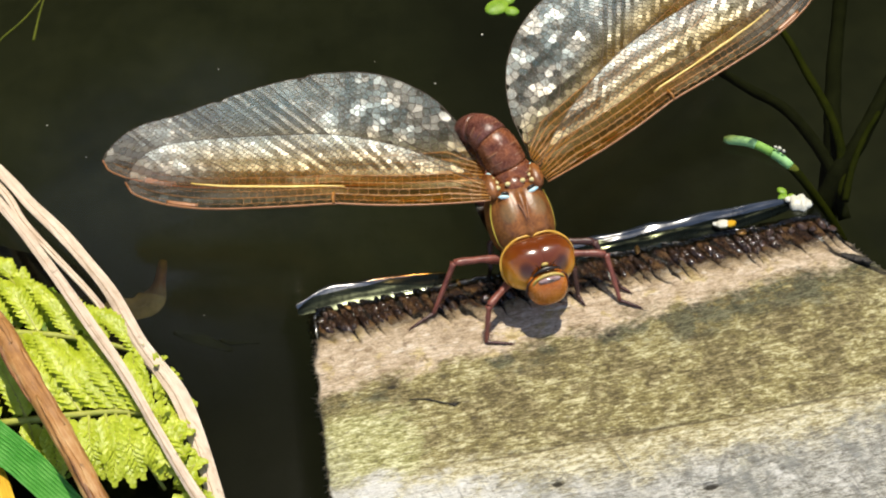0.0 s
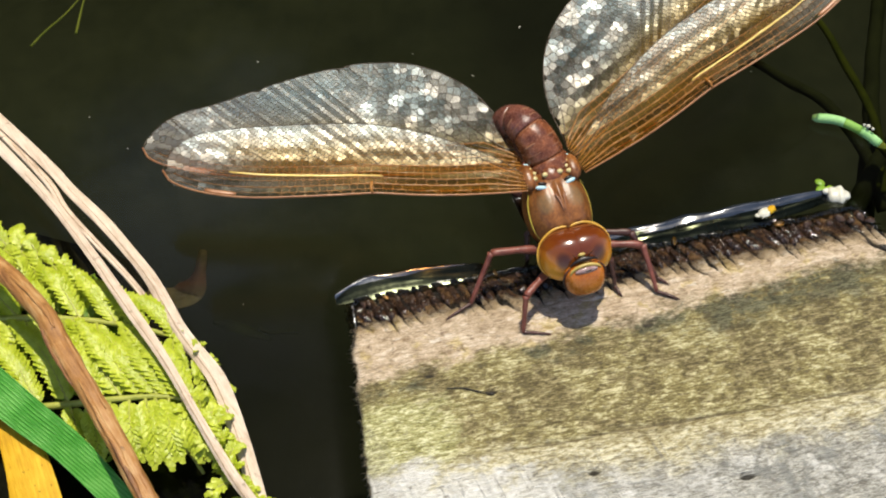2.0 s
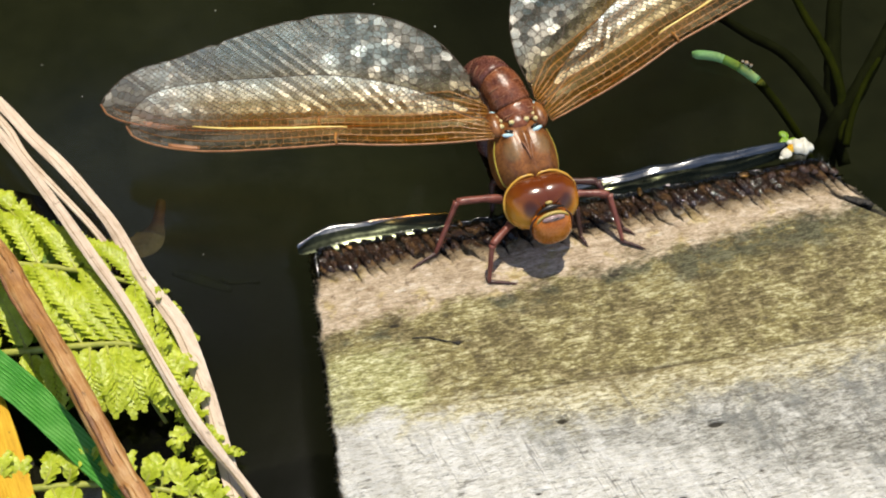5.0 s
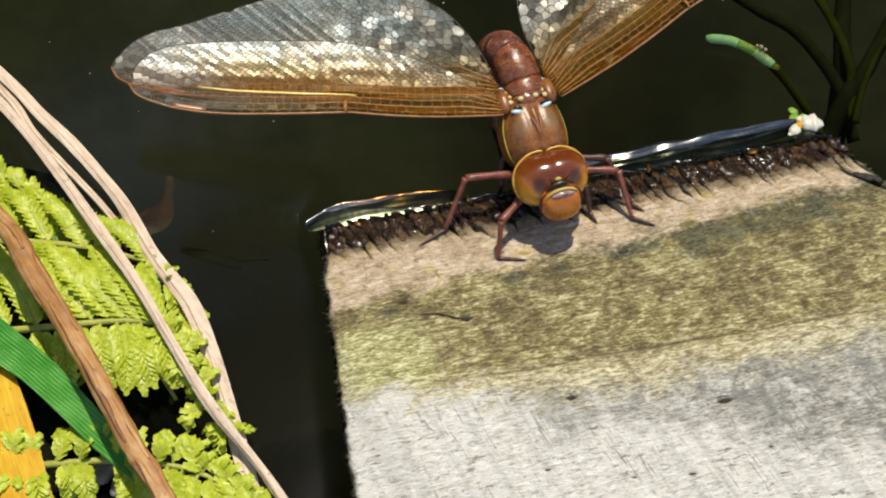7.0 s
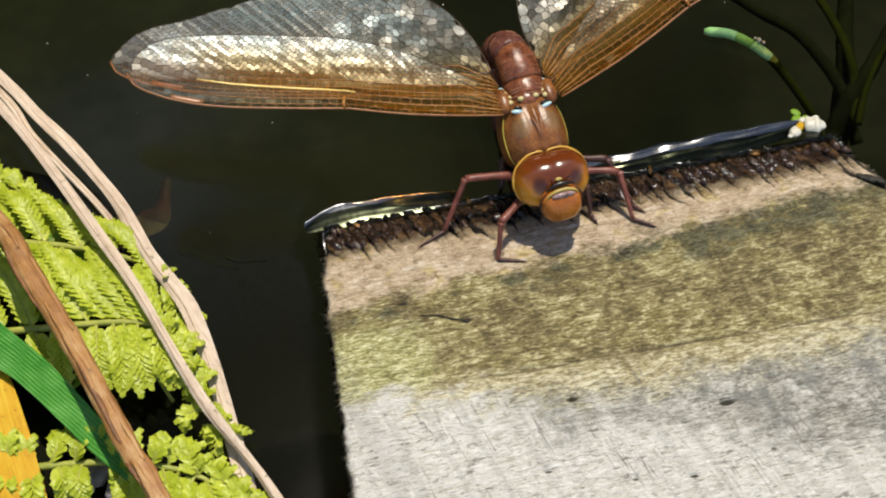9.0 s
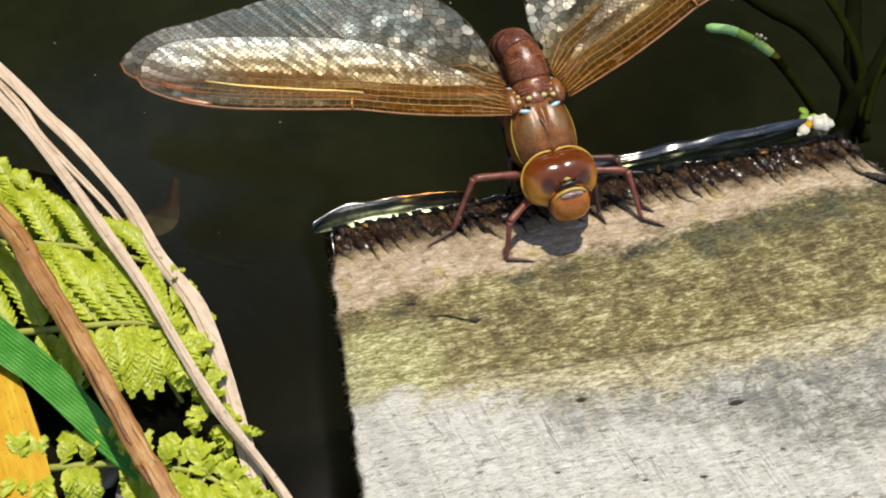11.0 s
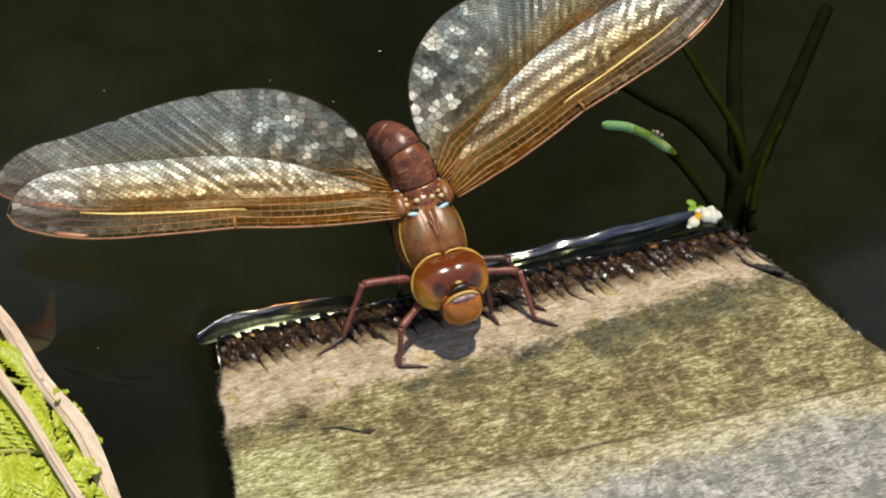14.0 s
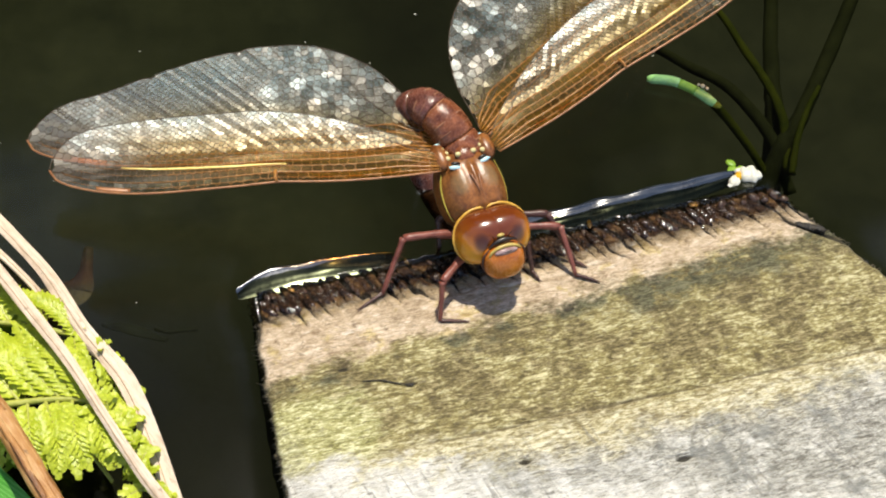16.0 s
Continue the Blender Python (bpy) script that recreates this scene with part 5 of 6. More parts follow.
def pinna(frond, base, tip, width, seed, mat, droop=2.0):
    """A side branch with two rows of toothed leaflets that overlap at their edges."""
    rnd = random.Random(seed)
    base, tip = Vector(base), Vector(tip)
    gap = 0.24 + 0.28 * width
    count = max(4, round((tip - base).length / gap))
    mid = (base + tip) / 2 + Vector((rnd.uniform(-0.8, 0.8), rnd.uniform(-0.8, 0.8), droop))
    line = curve_points([base, mid, tip], count * 2 + 3)
    lean = Vector((rnd.uniform(-0.22, 0.22), rnd.uniform(-0.22, 0.22), 1))
    verts, faces = [], []
    for i in range(1, len(line) - 1):
        s = i / (len(line) - 1)
        ahead = (line[i + 1] - line[i - 1]).normalized()
        up = (lean + Vector((rnd.uniform(-0.06, 0.06), rnd.uniform(-0.06, 0.06), 0))).normalized()
        side = ahead.cross(up).normalized()
        sign = 1 if i % 2 else -1
        w = width * (0.30 + 0.70 * math.sin(math.pi * (0.12 + 0.72 * (1 - s))) ** 0.8) * (1 - 0.55 * s ** 2) * rnd.uniform(0.88, 1.12)
        d = (side * sign * 0.64 + ahead * 0.77).normalized()
        leaflet(verts, faces, line[i] + up * 0.1, d, up.cross(d).normalized(), up, w * 1.2, max(0.30, gap * 0.70 * (0.5 + 0.5 * w / width)), rnd, 3)
    leaflet(verts, faces, line[-2], (line[-1] - line[-3]).normalized(), Vector((1, 0, 0)), Vector((0, 0, 1)), width * 0.6, width * 0.22, rnd, 3)
    leafy = mesh_object("pinna", verts, faces, mat, frond, smooth=True)
    bm = bmesh.new()
    tube(bm, line, lambda s: 0.24 * (1 - 0.7 * s), 6)
    part("midrib", bm, M_RACHIS, leafy)
    return leafy


def fern_frond(label, stalk, branches, mat, seed):
    frond = keep(empty("fern_frond", label, "fern", group="fern fronds on the bank"))
    bm = bmesh.new()
    tube(bm, curve_points(stalk, 26), lambda s: 0.55 * (1 - 0.6 * s), 8, wobble=0.1, seed=seed)
    part("stalk", bm, M_RACHIS, frond)
    for k, (base, tip, width, droop) in enumerate(branches):
        pinna(frond, base, tip, width, seed * 50 + k, mat, droop)
    return frond


def fan(stalk, first, last, count, reach, width, seed, droop=0.9):
    """Branches along a stalk: reach(s) gives the tip's offset from the base."""
    line, rnd, out = curve_points(stalk, 60), random.Random(seed), []
    for k in range(count):
        s = first + (last - first) * k / max(1, count - 1)
        b = line[int(s * 59)]
        t = b + Vector(reach(s)) + Vector((rnd.uniform(-1, 1), rnd.uniform(-1, 1), rnd.uniform(-0.6, 0.8)))
        out.append((b, t, width(s) * rnd.uniform(0.9, 1.1), droop))
    return out


def plants():
    a = [(-68.3, 6.8, 3.0), (-62.6, 5.5, 3.5), (-57.5, 4.0, 4.0), (-52.2, 2.3, 4.0), (-46.6, -0.2, 4.0), (-42.0, -3.1, 3.8), (-40.2, -7.2, 3.0), (-38.6, -12.7, 2.0)]
    fern_frond("yellow-green fern frond lying on the wet bank", a,
               fan(a, 0.04, 0.70, 7, lambda s: (-4.6 - 2.0 * s, 9.0 + 0.5 * s, -0.4), lambda s: 2.1 - 0.3 * s, 3)
               + fan(a, 0.72, 0.98, 5, lambda s: (1.2, 2.6 - 1.6 * s, -0.8), lambda s: 1.3, 4)
               + fan(a, 0.04, 0.92, 8, lambda s: (2.0 - 2.2 * s, -7.0 + 2.0 * s, -1.0), lambda s: 1.9, 5), M_FERN, 1)
    b = [(-71.6, -6.2, 3.2), (-64.8, -7.5, 3.6), (-58.3, -8.6, 4.2), (-51.1, -9.6, 4.6), (-46.3, -10.4, 4.8), (-42.4, -12.0, 4.8), (-40.0, -16.4, 4.4), (-38.7, -22.6, 3.2), (-36.1, -27.5, 2.0)]
    fern_frond("bright fern frond with toothed leaflets behind the dry straws", b,
               fan(b, 0.04, 0.64, 11, lambda s: (-7.2 + 1.4 * s, 12.8 - 1.0 * s, -0.2), lambda s: 2.3 - 0.2 * s, 7)
               + fan(b, 0.28, 0.64, 9, lambda s: (0.6 + 1.4 * s, -8.2, -0.8), lambda s: 2.1, 8)
               + fan(b, 0.64, 0.97, 10, lambda s: (-2.6 + 1.2 * s, -3.4 + 2.2 * s, -0.8), lambda s: 1.5, 10)
               + fan(b, 0.64, 0.99, 10, lambda s: (2.0, 1.6, -0.5), lambda s: 1.3, 9), M_FERN, 2)
    e = [(-74.6, 20.9, 2.6), (-68.2, 18.6, 3.0), (-63.5, 16.7, 3.3), (-59.4, 14.0, 3.4), (-55.0, 9.8, 3.0)]
    fern_frond("yellowing fern frond at the water's edge", e,
               fan(e, 0.02, 0.98, 9, lambda s: (-2.0 + 0.8 * s, 9.0 - 6.0 * s, -0.4), lambda s: 1.9 - 0.5 * s, 21)
               + fan(e, 0.05, 0.95, 8, lambda s: (2.0, -5.5, -0.8), lambda s: 1.7, 22), M_FERN, 6)
    c = [(-73.3, -23.8, 3.0), (-63.4, -26.1, 4.0), (-57.3, -26.8, 4.4), (-49.9, -28.0, 4.6), (-44.7, -29.5, 4.6), (-39.9, -31.8, 4.2), (-36.3, -35.4, 3.2), (-34.5, -39.6, 2.0)]
    fern_frond("fern frond with broad lobed leaflets low on the bank", c,
               fan(c, 0.20, 0.52, 7, lambda s: (0.6, 3.4, 0.4), lambda s: 1.8, 11)
               + fan(c, 0.56, 0.97, 9, lambda s: (2.6 - 1.6 * s, 4.2 - 2.6 * s, 0.2), lambda s: 2.0, 12)
               + fan(c, 0.22, 0.50, 6, lambda s: (0.8, -4.4, -0.6), lambda s: 1.8, 14)
               + fan(c, 0.52, 0.97, 11, lambda s: (-1.8 + 1.4 * s, -9.0 + 3.0 * s, -0.8), lambda s: 2.3, 13), M_FERN, 3)
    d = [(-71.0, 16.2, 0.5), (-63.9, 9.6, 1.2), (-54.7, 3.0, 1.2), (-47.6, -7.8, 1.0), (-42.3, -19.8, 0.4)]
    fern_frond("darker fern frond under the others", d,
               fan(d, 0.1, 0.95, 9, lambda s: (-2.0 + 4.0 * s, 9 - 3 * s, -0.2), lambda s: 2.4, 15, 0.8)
               + fan(d, 0.1, 0.80, 8, lambda s: (-6.0, -5.0, -0.4), lambda s: 2.4, 16, 0.8), M_FERN_SHADED, 4)

    def straw(pts, half, label, twist, fold=0.35):
        bm = bmesh.new()
        line = curve_points(pts, 70)
        ribbon(bm, line, half, 0.28, fold=fold, twist=twist)
        ob = keep(part("dry_straw", bm, M_STRAW))
        # raised fibres and a peeling thread
        rnd = random.Random(len(label))
        for k, off in enumerate((-0.50, 0.30)):
            first, long = rnd.randint(2, 14), rnd.randint(40, 54)
            thread = []
            for i in range(first, min(68, first + long)):
                ahead = (line[i + 1] - line[i - 1]).normalized()
                side = ahead.cross(Vector((0, 0, 1))).normalized()
                s, a = i / 69, twist(i / 69)
                top = side.cross(ahead)
                side, top = side * math.cos(a) + top * math.sin(a), top * math.cos(a) - side * math.sin(a)
                thread.append(line[i] + side * (half(s) * (off + 0.08 * math.sin(i * 0.3 + k))) + top * (fold * (1 - off * off) + (0.25 * (i - first - long + 6) / 6 if k == 1 and i > first + long - 6 else 0)))
            bm = bmesh.new()
            tube(bm, thread, lambda s: 0.065 * math.sin(math.pi * (0.05 + 0.9 * s)) ** 0.5, 5, wobble=0.4, seed=k)
            part("fibre", bm, M_STRAW_DARK if k % 2 else M_STRAW, ob, "raised fibre along the straw")
        return tagged(ob, label, "straw", "dry straws along the bank")
    straw([(-76.6, 56.0, 4), (-67.9, 44.3, 4.0), (-58.1, 29.6, 4.3), (-54.8, 23.7, 4.6), (-51.1, 17.8, 4.9), (-48.2, 12.5, 5.0), (-45.7, 7.5, 5.0), (-44.0, 2.8, 5.0), (-42.4, -1.7, 4.8), (-40.3, -6.0, 4.5), (-38.5, -10.2, 4.2),
           (-37.0, -17.7, 3.1), (-36.1, -24.9, 2.0), (-35.1, -34.3, 1.7), (-35.1, -40.9, 1.5), (-36.0, -62.4, 1.2)],
          lambda s: 0.86 + 0.22 * math.sin(max(0, s - 0.5) * 7) + 0.06 * math.sin(s * 31), "pale pinkish dry straw arching over the water's edge", lambda s: 0.2 * math.sin(s * 9), 0.25)
    straw([(-73.9, 49.3, 6), (-66.7, 37.0, 6.0), (-58.2, 22.8, 6.8), (-52.8, 11.8, 7.5), (-48.4, 2.0, 7.5), (-44.5, -6.9, 7.5), (-41.6, -14.9, 6.8), (-38.6, -22.8, 6.0), (-36.3, -27.3, 5.0), (-34.7, -30.0, 4.0), (-32.4, -34.8, 3.5), (-28.8, -43.6, 3.0), (-21.6, -60.3, 2.5)],
          lambda s: 0.76 + 0.08 * math.sin(s * 23) - 0.22 * s, "narrow pale dry straw crossing another straw", lambda s: -0.2 + 0.3 * math.sin(s * 6), 0.3)
    straw([(-67.4, 42.3, 3.6), (-58.6, 27.6, 3.9), (-55.9, 21.2, 4.2), (-52.6, 15.3, 4.4), (-48.4, 8.2, 4.4), (-45.4, 2.4, 4.3), (-42.3, -3.5, 4.2), (-40.4, -7.0, 4.0)],
          lambda s: 0.62 * (1 - 0.5 * s), "split strand of a pale dry straw", lambda s: 0.4, 0.2)
    bm = bmesh.new()
    tube(bm, curve_points([(-71.6, 21.1, 9), (-59.0, 2.2, 12.0), (-55.2, -6.6, 12.4), (-50.4, -18.9, 12.4), (-46.4, -30.3, 12.0), (-43.8, -36.6, 11.6), (-36.0, -63.0, 8)], 80), lambda s: 1.36 - 0.25 * s, 16, 0.8, wobble=0.18, seed=3.0)
    stalk = tagged(keep(part("brown_stalk", bm, M_STALK)), "thick dead brown stalk with rough bark", "stalk")
    core = curve_points([(-71.6, 21.1, 9), (-59.0, 2.2, 12.0), (-55.2, -6.6, 12.4), (-50.4, -18.9, 12.4), (-46.4, -30.3, 12.0), (-43.8, -36.6, 11.6), (-36.0, -63.0, 8)], 80)
    rnd = random.Random(9)
    for k in range(9):
        first, long, a = rnd.randint(6, 58), rnd.randint(9, 20), radians(rnd.uniform(25, 155))
        strip = []
        for i in range(first, min(79, first + long)):
            ahead = (core[i + 1] - core[i - 1]).normalized()
            side = ahead.cross(Vector((0, 0, 1))).normalized()
            r = (1.42 - 0.25 * i / 79) * 1.0
            a += rnd.uniform(-0.05, 0.05)
            strip.append(core[i] + side * math.cos(a) * r + side.cross(ahead) * math.sin(a) * r * 0.8)
        bm = bmesh.new()
        tube(bm, strip, lambda s: 0.34 * math.sin(math.pi * (0.05 + 0.9 * s)) ** 0.6, 6, 0.45, wobble=0.3, seed=k)
        part("bark_strip", bm, M_STALK_DARK if k % 3 == 0 else M_STALK, stalk, "peeling strip of bark")
    bm = bmesh.new()
    ribbon(bm, curve_points([(-71.5, 1.2, 8.0), (-66.2, -5.3, 7.8), (-61.0, -11.5, 7.4), (-57.2, -15.7, 7.0), (-53.7, -20.7, 6.8), (-50.0, -26.2, 6.2), (-45.5, -31.7, 5.0), (-40.5, -37.4, 2.4)], 60), lambda s: 2.75 * (1 - 0.58 * s), 0.22, fold=-0.3, twist=lambda s: 0.12, ribs=20)
    tagged(keep(part("green_grass", bm, M_GRASS, smooth=False)), "broad fresh green grass blade with fine ribs", "grass blade")
    bm = bmesh.new()
    ribbon(bm, curve_points([(-64.9, -4.7, 6.0), (-63.6, -11.2, 5.8), (-62.2, -16.7, 5.6), (-61.1, -23.6, 5.2), (-59.8, -31.6, 4.6), (-58.3, -39.0, 3.4), (-55.9, -53.5, 1.0)], 44), lambda s: 1.6 + 1.5 * min(1, s * 2.0), 0.22, fold=0.2, ribs=9)
    tagged(keep(part("withered_grass", bm, M_ORANGE)), "orange-yellow dying leaf blade", "leaf blade")


plants()

# ---- in and on the water ----
def jointed_stem():
    root = empty("jointed_stem", "green jointed water plant shoot breaking the surface", "water plant", at_mm(39.7, 24.6, 0))
    line = curve_points([(0, 0, 0.3), (3.7, -1.8, 0.5), (7.5, -5.2, -0.5), (10.8, -9.3, -3.5), (14.6, -14.5, -9.0), (16.9, -18.6, -17)], 61)
    for k, (a, b, mat, nm) in enumerate(((0, 13, M_STEM, "shoot"), (13, 19, M_STEM_NODE, "joint"), (19, 26, M_STEM, "shoot"), (26, 60, M_WEED_GREEN, "lower_shoot"))):
        bm = bmesh.new()
        pts = line[a:b + 1]
        tube(bm, pts, lambda s, k=k: (0.68 if k != 1 else 0.66) * (min(1, 0.5 + s * 3) if k == 0 else 1) * (1 - 0.25 * s * (k == 3)), 14)
        part(nm, bm, mat, root)
    bm = bmesh.new()
    for x, y, z, r in ((6.7, -3.9, 1.2, 0.32), (7.2, -4.4, 1.1, 0.24), (6.2, -3.6, 1.3, 0.2)):
        blob(bm, (x, y, z), (r, r, r), seg=10, rings=7)
    part("bubble", bm, M_HUSK, root, "tiny pale bubbles on the shoot")
    return root


STEM = jointed_stem()


def sunken_stem(name, label, pts, r, mat):
    bm = bmesh.new()
    tube(bm, curve_points(pts, 40), lambda s: r * (1 - 0.35 * s), 10, wobble=0.15, seed=r)
    return tagged(part(name, bm, mat), label, "water plant", "sunken stems")


sunken_stem("sunken_stem", "dark sunken stem below the surface", [(57.2, 5.6, -10), (56.5, 13.1, -6), (53.5, 21.8, -4.2), (49.2, 27.3, -4.0), (44.2, 33.7, -4.0), (34.0, 45.4, -4.4)], 0.95, M_WEED)
sunken_stem("sunken_stem", "thick dark sunken stem below the surface", [(56.0, 7.5, -14), (58.7, 16.8, -6), (59.9, 20.9, -4.8), (63.4, 29.3, -4.6), (69.5, 42.5, -4.6), (77.0, 60.6, -5)], 1.5, M_WEED)
sunken_stem("sunken_stem", "dark sunken stem leaning away below the surface", [(53.2, 6.6, -12), (57.1, 10.9, -6), (61.0, 14.2, -4.6), (68.5, 22.3, -4.6), (84.3, 40.1, -5)], 1.5, M_WEED)
sunken_stem("sunken_stem", "olive green sunken stem below the surface", [(56.8, 7.4, -7), (58.4, 14.0, -4.2), (59.0, 20.5, -3.8), (58.5, 28.2, -3.8), (57.6, 38.0, -3.8), (52.9, 55.6, -4)], 0.75, M_WEED_GREEN)
sunken_stem("sunken_stem", "short yellow-green sunken stem", [(56.0, 5.6, -5), (58.3, 9.8, -3.2), (61.9, 14.4, -2.8), (65.7, 18.3, -3)], 0.55, M_WEED_GREEN)


def duckweed(x, y, turn, size, label):
    root = empty("duckweed", label, "duckweed", at_mm(x, y, LEVEL + 0.2, 0, 0, turn), "duckweed on the water")
    for k, (dx, dy, r) in enumerate(((0, 0, 1.25), (1.6, 0.5, 0.95), (0.9, -1.2, 0.75))):
        bm = bmesh.new()
        blob(bm, (dx * size, dy * size, 0.1), (r * size, r * 0.75 * size, 0.28 * size), Matrix.Rotation(k * 1.2, 3, "Z"), 16, 8)
        part("frond", bm, M_DUCK, root)
    return root


DUCK = duckweed(15.2, 48.5, 20, 1.6, "bright green duckweed floating on the pond")
duckweed(45.6, 5.0, 60, 0.80, "small green duckweed at the board's corner")


def petal():
    root = empty("petal_scrap", "white and orange petal scrap drifting along the water rim", "petal", at_mm(35.5, 2.6, 0.1))
    bm = bmesh.new()
    blob(bm, (0, 0, 0.1), (1.05, 0.75, 0.45), None, 16, 9, lambda c: 1 + 0.3 * noise.noise(c * 2.5))
    part("white_scrap", bm, M_HUSK, root)
    bm = bmesh.new()
    blob(bm, (-0.9, 0.3, 0.05), (0.45, 0.4, 0.3), None, 12, 8)
    part("bubble", bm, M_HUSK, root)
    bm = bmesh.new()
    blob(bm, (1.1, -0.2, 0.2), (0.75, 0.55, 0.4), None, 12, 8, lambda c: 1 + 0.4 * noise.noise(c * 2.0))
    part("orange_scrap", bm, M_ORANGE, root, "orange end of the petal scrap")
    return root


PETAL = petal()


def husk():
    bm = bmesh.new()
    blob(bm, (0, 0, 0), (1.55, 1.40, 0.85), Matrix.Rotation(-0.25, 3, "Z"), 22, 12, lambda c: 1 + 0.14 * math.sin(c.x * 7) + 0.1 * noise.noise(c * 3))
    blob(bm, (-1.3, 0.9, 0.1), (0.6, 0.5, 0.4), None, 12, 8)
    tagged(part("pale_husk", bm, M_HUSK, at=at_mm(47.3, 3.4, 0.15)), "pale cream husk stuck at the waterline", "husk")


husk()


def bits():
    for x, y, r in ((37.9, 0.6, 0.66), (23.3, 0.9, 0.52), (-16.4, 0.5, 0.48), (-1.4, 1.0, 0.42)):
        bm = bmesh.new()
        blob(bm, (0, 0, 0), (r * 1.2, r * 0.6, r * 0.3), Matrix.Rotation(x, 3, "Z"), 14, 8, lambda c, x=x: 1 + 0.75 * noise.noise(c * 1.7 + Vector((x, 0, 0))))
        tagged(part("orange_bit", bm, M_ORANGE_BIT, at=at_mm(x, y, 0.12)), "small orange seed scale at the wet waterline", "seed scale", "orange seed scales")
    # glossy wet lumps on the saw-cut edge
    rnd = random.Random(5)
    for k in range(20):
        x = -19 + 66 * k / 19 + rnd.uniform(-0.8, 0.8)
        y = rnd.uniform(-1.0, 0.5)
        bm = bmesh.new()
        r = rnd.uniform(0.18, 0.38)
        blob(bm, (0, 0, 0), (r, r * 1.7, r * 0.7), Matrix.Rotation(0.4, 3, "Z"), 10, 7, lambda c, k=k: 1 + 0.3 * noise.noise(c * 2 + Vector((k, 0, 0))))
        tagged(part("wet_lump", bm, M_DROP, at=at_mm(x, y, -y * SLOPE - 0.1)), "glossy black wet lump on the saw-cut edge", "wet debris", "wet debris on the edge")

    for x, y, r in ((46.2, -0.2, 0.75), (47.6, -0.9, 0.6), (49.0, -0.4, 0.8), (50.0, -1.4, 0.65), (44.6, -0.6, 0.55), (41.6, -0.2, 0.7), (42.6, -1.2, 0.5)):
        bm = bmesh.new()
        blob(bm, (0, 0, 0), (r * 1.15, r * 0.85, r * 0.62), Matrix.Rotation(x, 3, "Z"), 14, 9, lambda c, x=x: 1 + 0.3 * noise.noise(c * 2 + Vector((x, 0, 0))))
        tagged(part("wet_lump", bm, M_DROP, at=at_mm(x, y, -y * SLOPE)), "glossy black wet lump at the board's corner", "wet debris", "wet debris on the edge")

    verts, faces = [], []
    for k in range(40):
        x, y = rnd.uniform(-20.5, -3.0) if k < 18 else rnd.uniform(12.0, 47.5), min(0.9, rnd.gauss(-1.2, 1.1))
        r = rnd.uniform(0.14, 0.32)
        c = Vector((x, y, -y * SLOPE - 0.05))
        tall = rnd.uniform(0.5, 1.2)
        turn = rnd.uniform(0, 3)
        m = len(verts)
        verts.append(c + Vector((0, 0, r * tall)))
        for ring, (up, out) in enumerate(((0.7, 0.72), (-0.2, 1.0))):
            for j in range(6):
                a = turn + j * math.pi / 3
                verts.append(c + Vector((math.cos(a) * r * out * rnd.uniform(0.8, 1.2), math.sin(a) * r * out * 2.2 * rnd.uniform(0.8, 1.2), r * tall * up)))
        for j in range(6):
            i = (j + 1) % 6
            faces.append((m, m + 1 + j, m + 1 + i))
            faces.append((m + 1 + j, m + 7 + j, m + 7 + i, m + 1 + i))
    tagged(mesh_object("wet_grit", verts, faces, M_DROP), "glossy wet grit and slime along the saw-cut edge", "grit", kind="stuff")


bits()


def curled_leaf():
    bm = bmesh.new()
    ribbon(bm, curve_points([(-49.0, 7.3, -3.6), (-46.3, 8.1, -2.9), (-43.7, 8.0, -2.5), (-41.6, 8.9, -2.3), (-40.4, 11.1, -2.0), (-39.6, 14.1, -1.6)], 30), lambda s: 1.35 * (1.9 * math.sin(math.pi * (0.10 + 0.86 * s)) ** 0.7 + 0.35 * math.sin(s * 14)) * (1.15 - 0.6 * s), 0.15, fold=0.5, twist=lambda s: 0.35 * s)
    tagged(part("dead_leaf", bm, M_DEAD), "curled brown dead leaf under the surface", "dead leaf")
    bm = bmesh.new()
    ribbon(bm, curve_points([(-39.7, 5.2, -6.0), (-37.1, 3.5, -5.2), (-34.7, 1.6, -4.6), (-32.3, -0.2, -4.4)], 24), lambda s: 0.9 * math.sin(math.pi * (0.08 + 0.86 * s)) ** 0.8, 0.12, fold=0.3, twist=lambda s: 0.5 * s)
    tagged(part("dead_leaf", bm, M_WEED), "narrow brown dead leaf under the surface", "dead leaf")
    bm = bmesh.new()
    tube(bm, curve_points([(-33.4, 0.5, -2.2), (-32.1, -0.6, -1.9), (-30.6, -1.0, -1.6), (-28.5, -1.4, -1.5)], 22), lambda s: 0.30 * (1 - 0.5 * s), 8, wobble=0.4)
    tagged(part("twig", bm, M_WEED), "thin dark twig just under the surface", "twig")


curled_leaf()


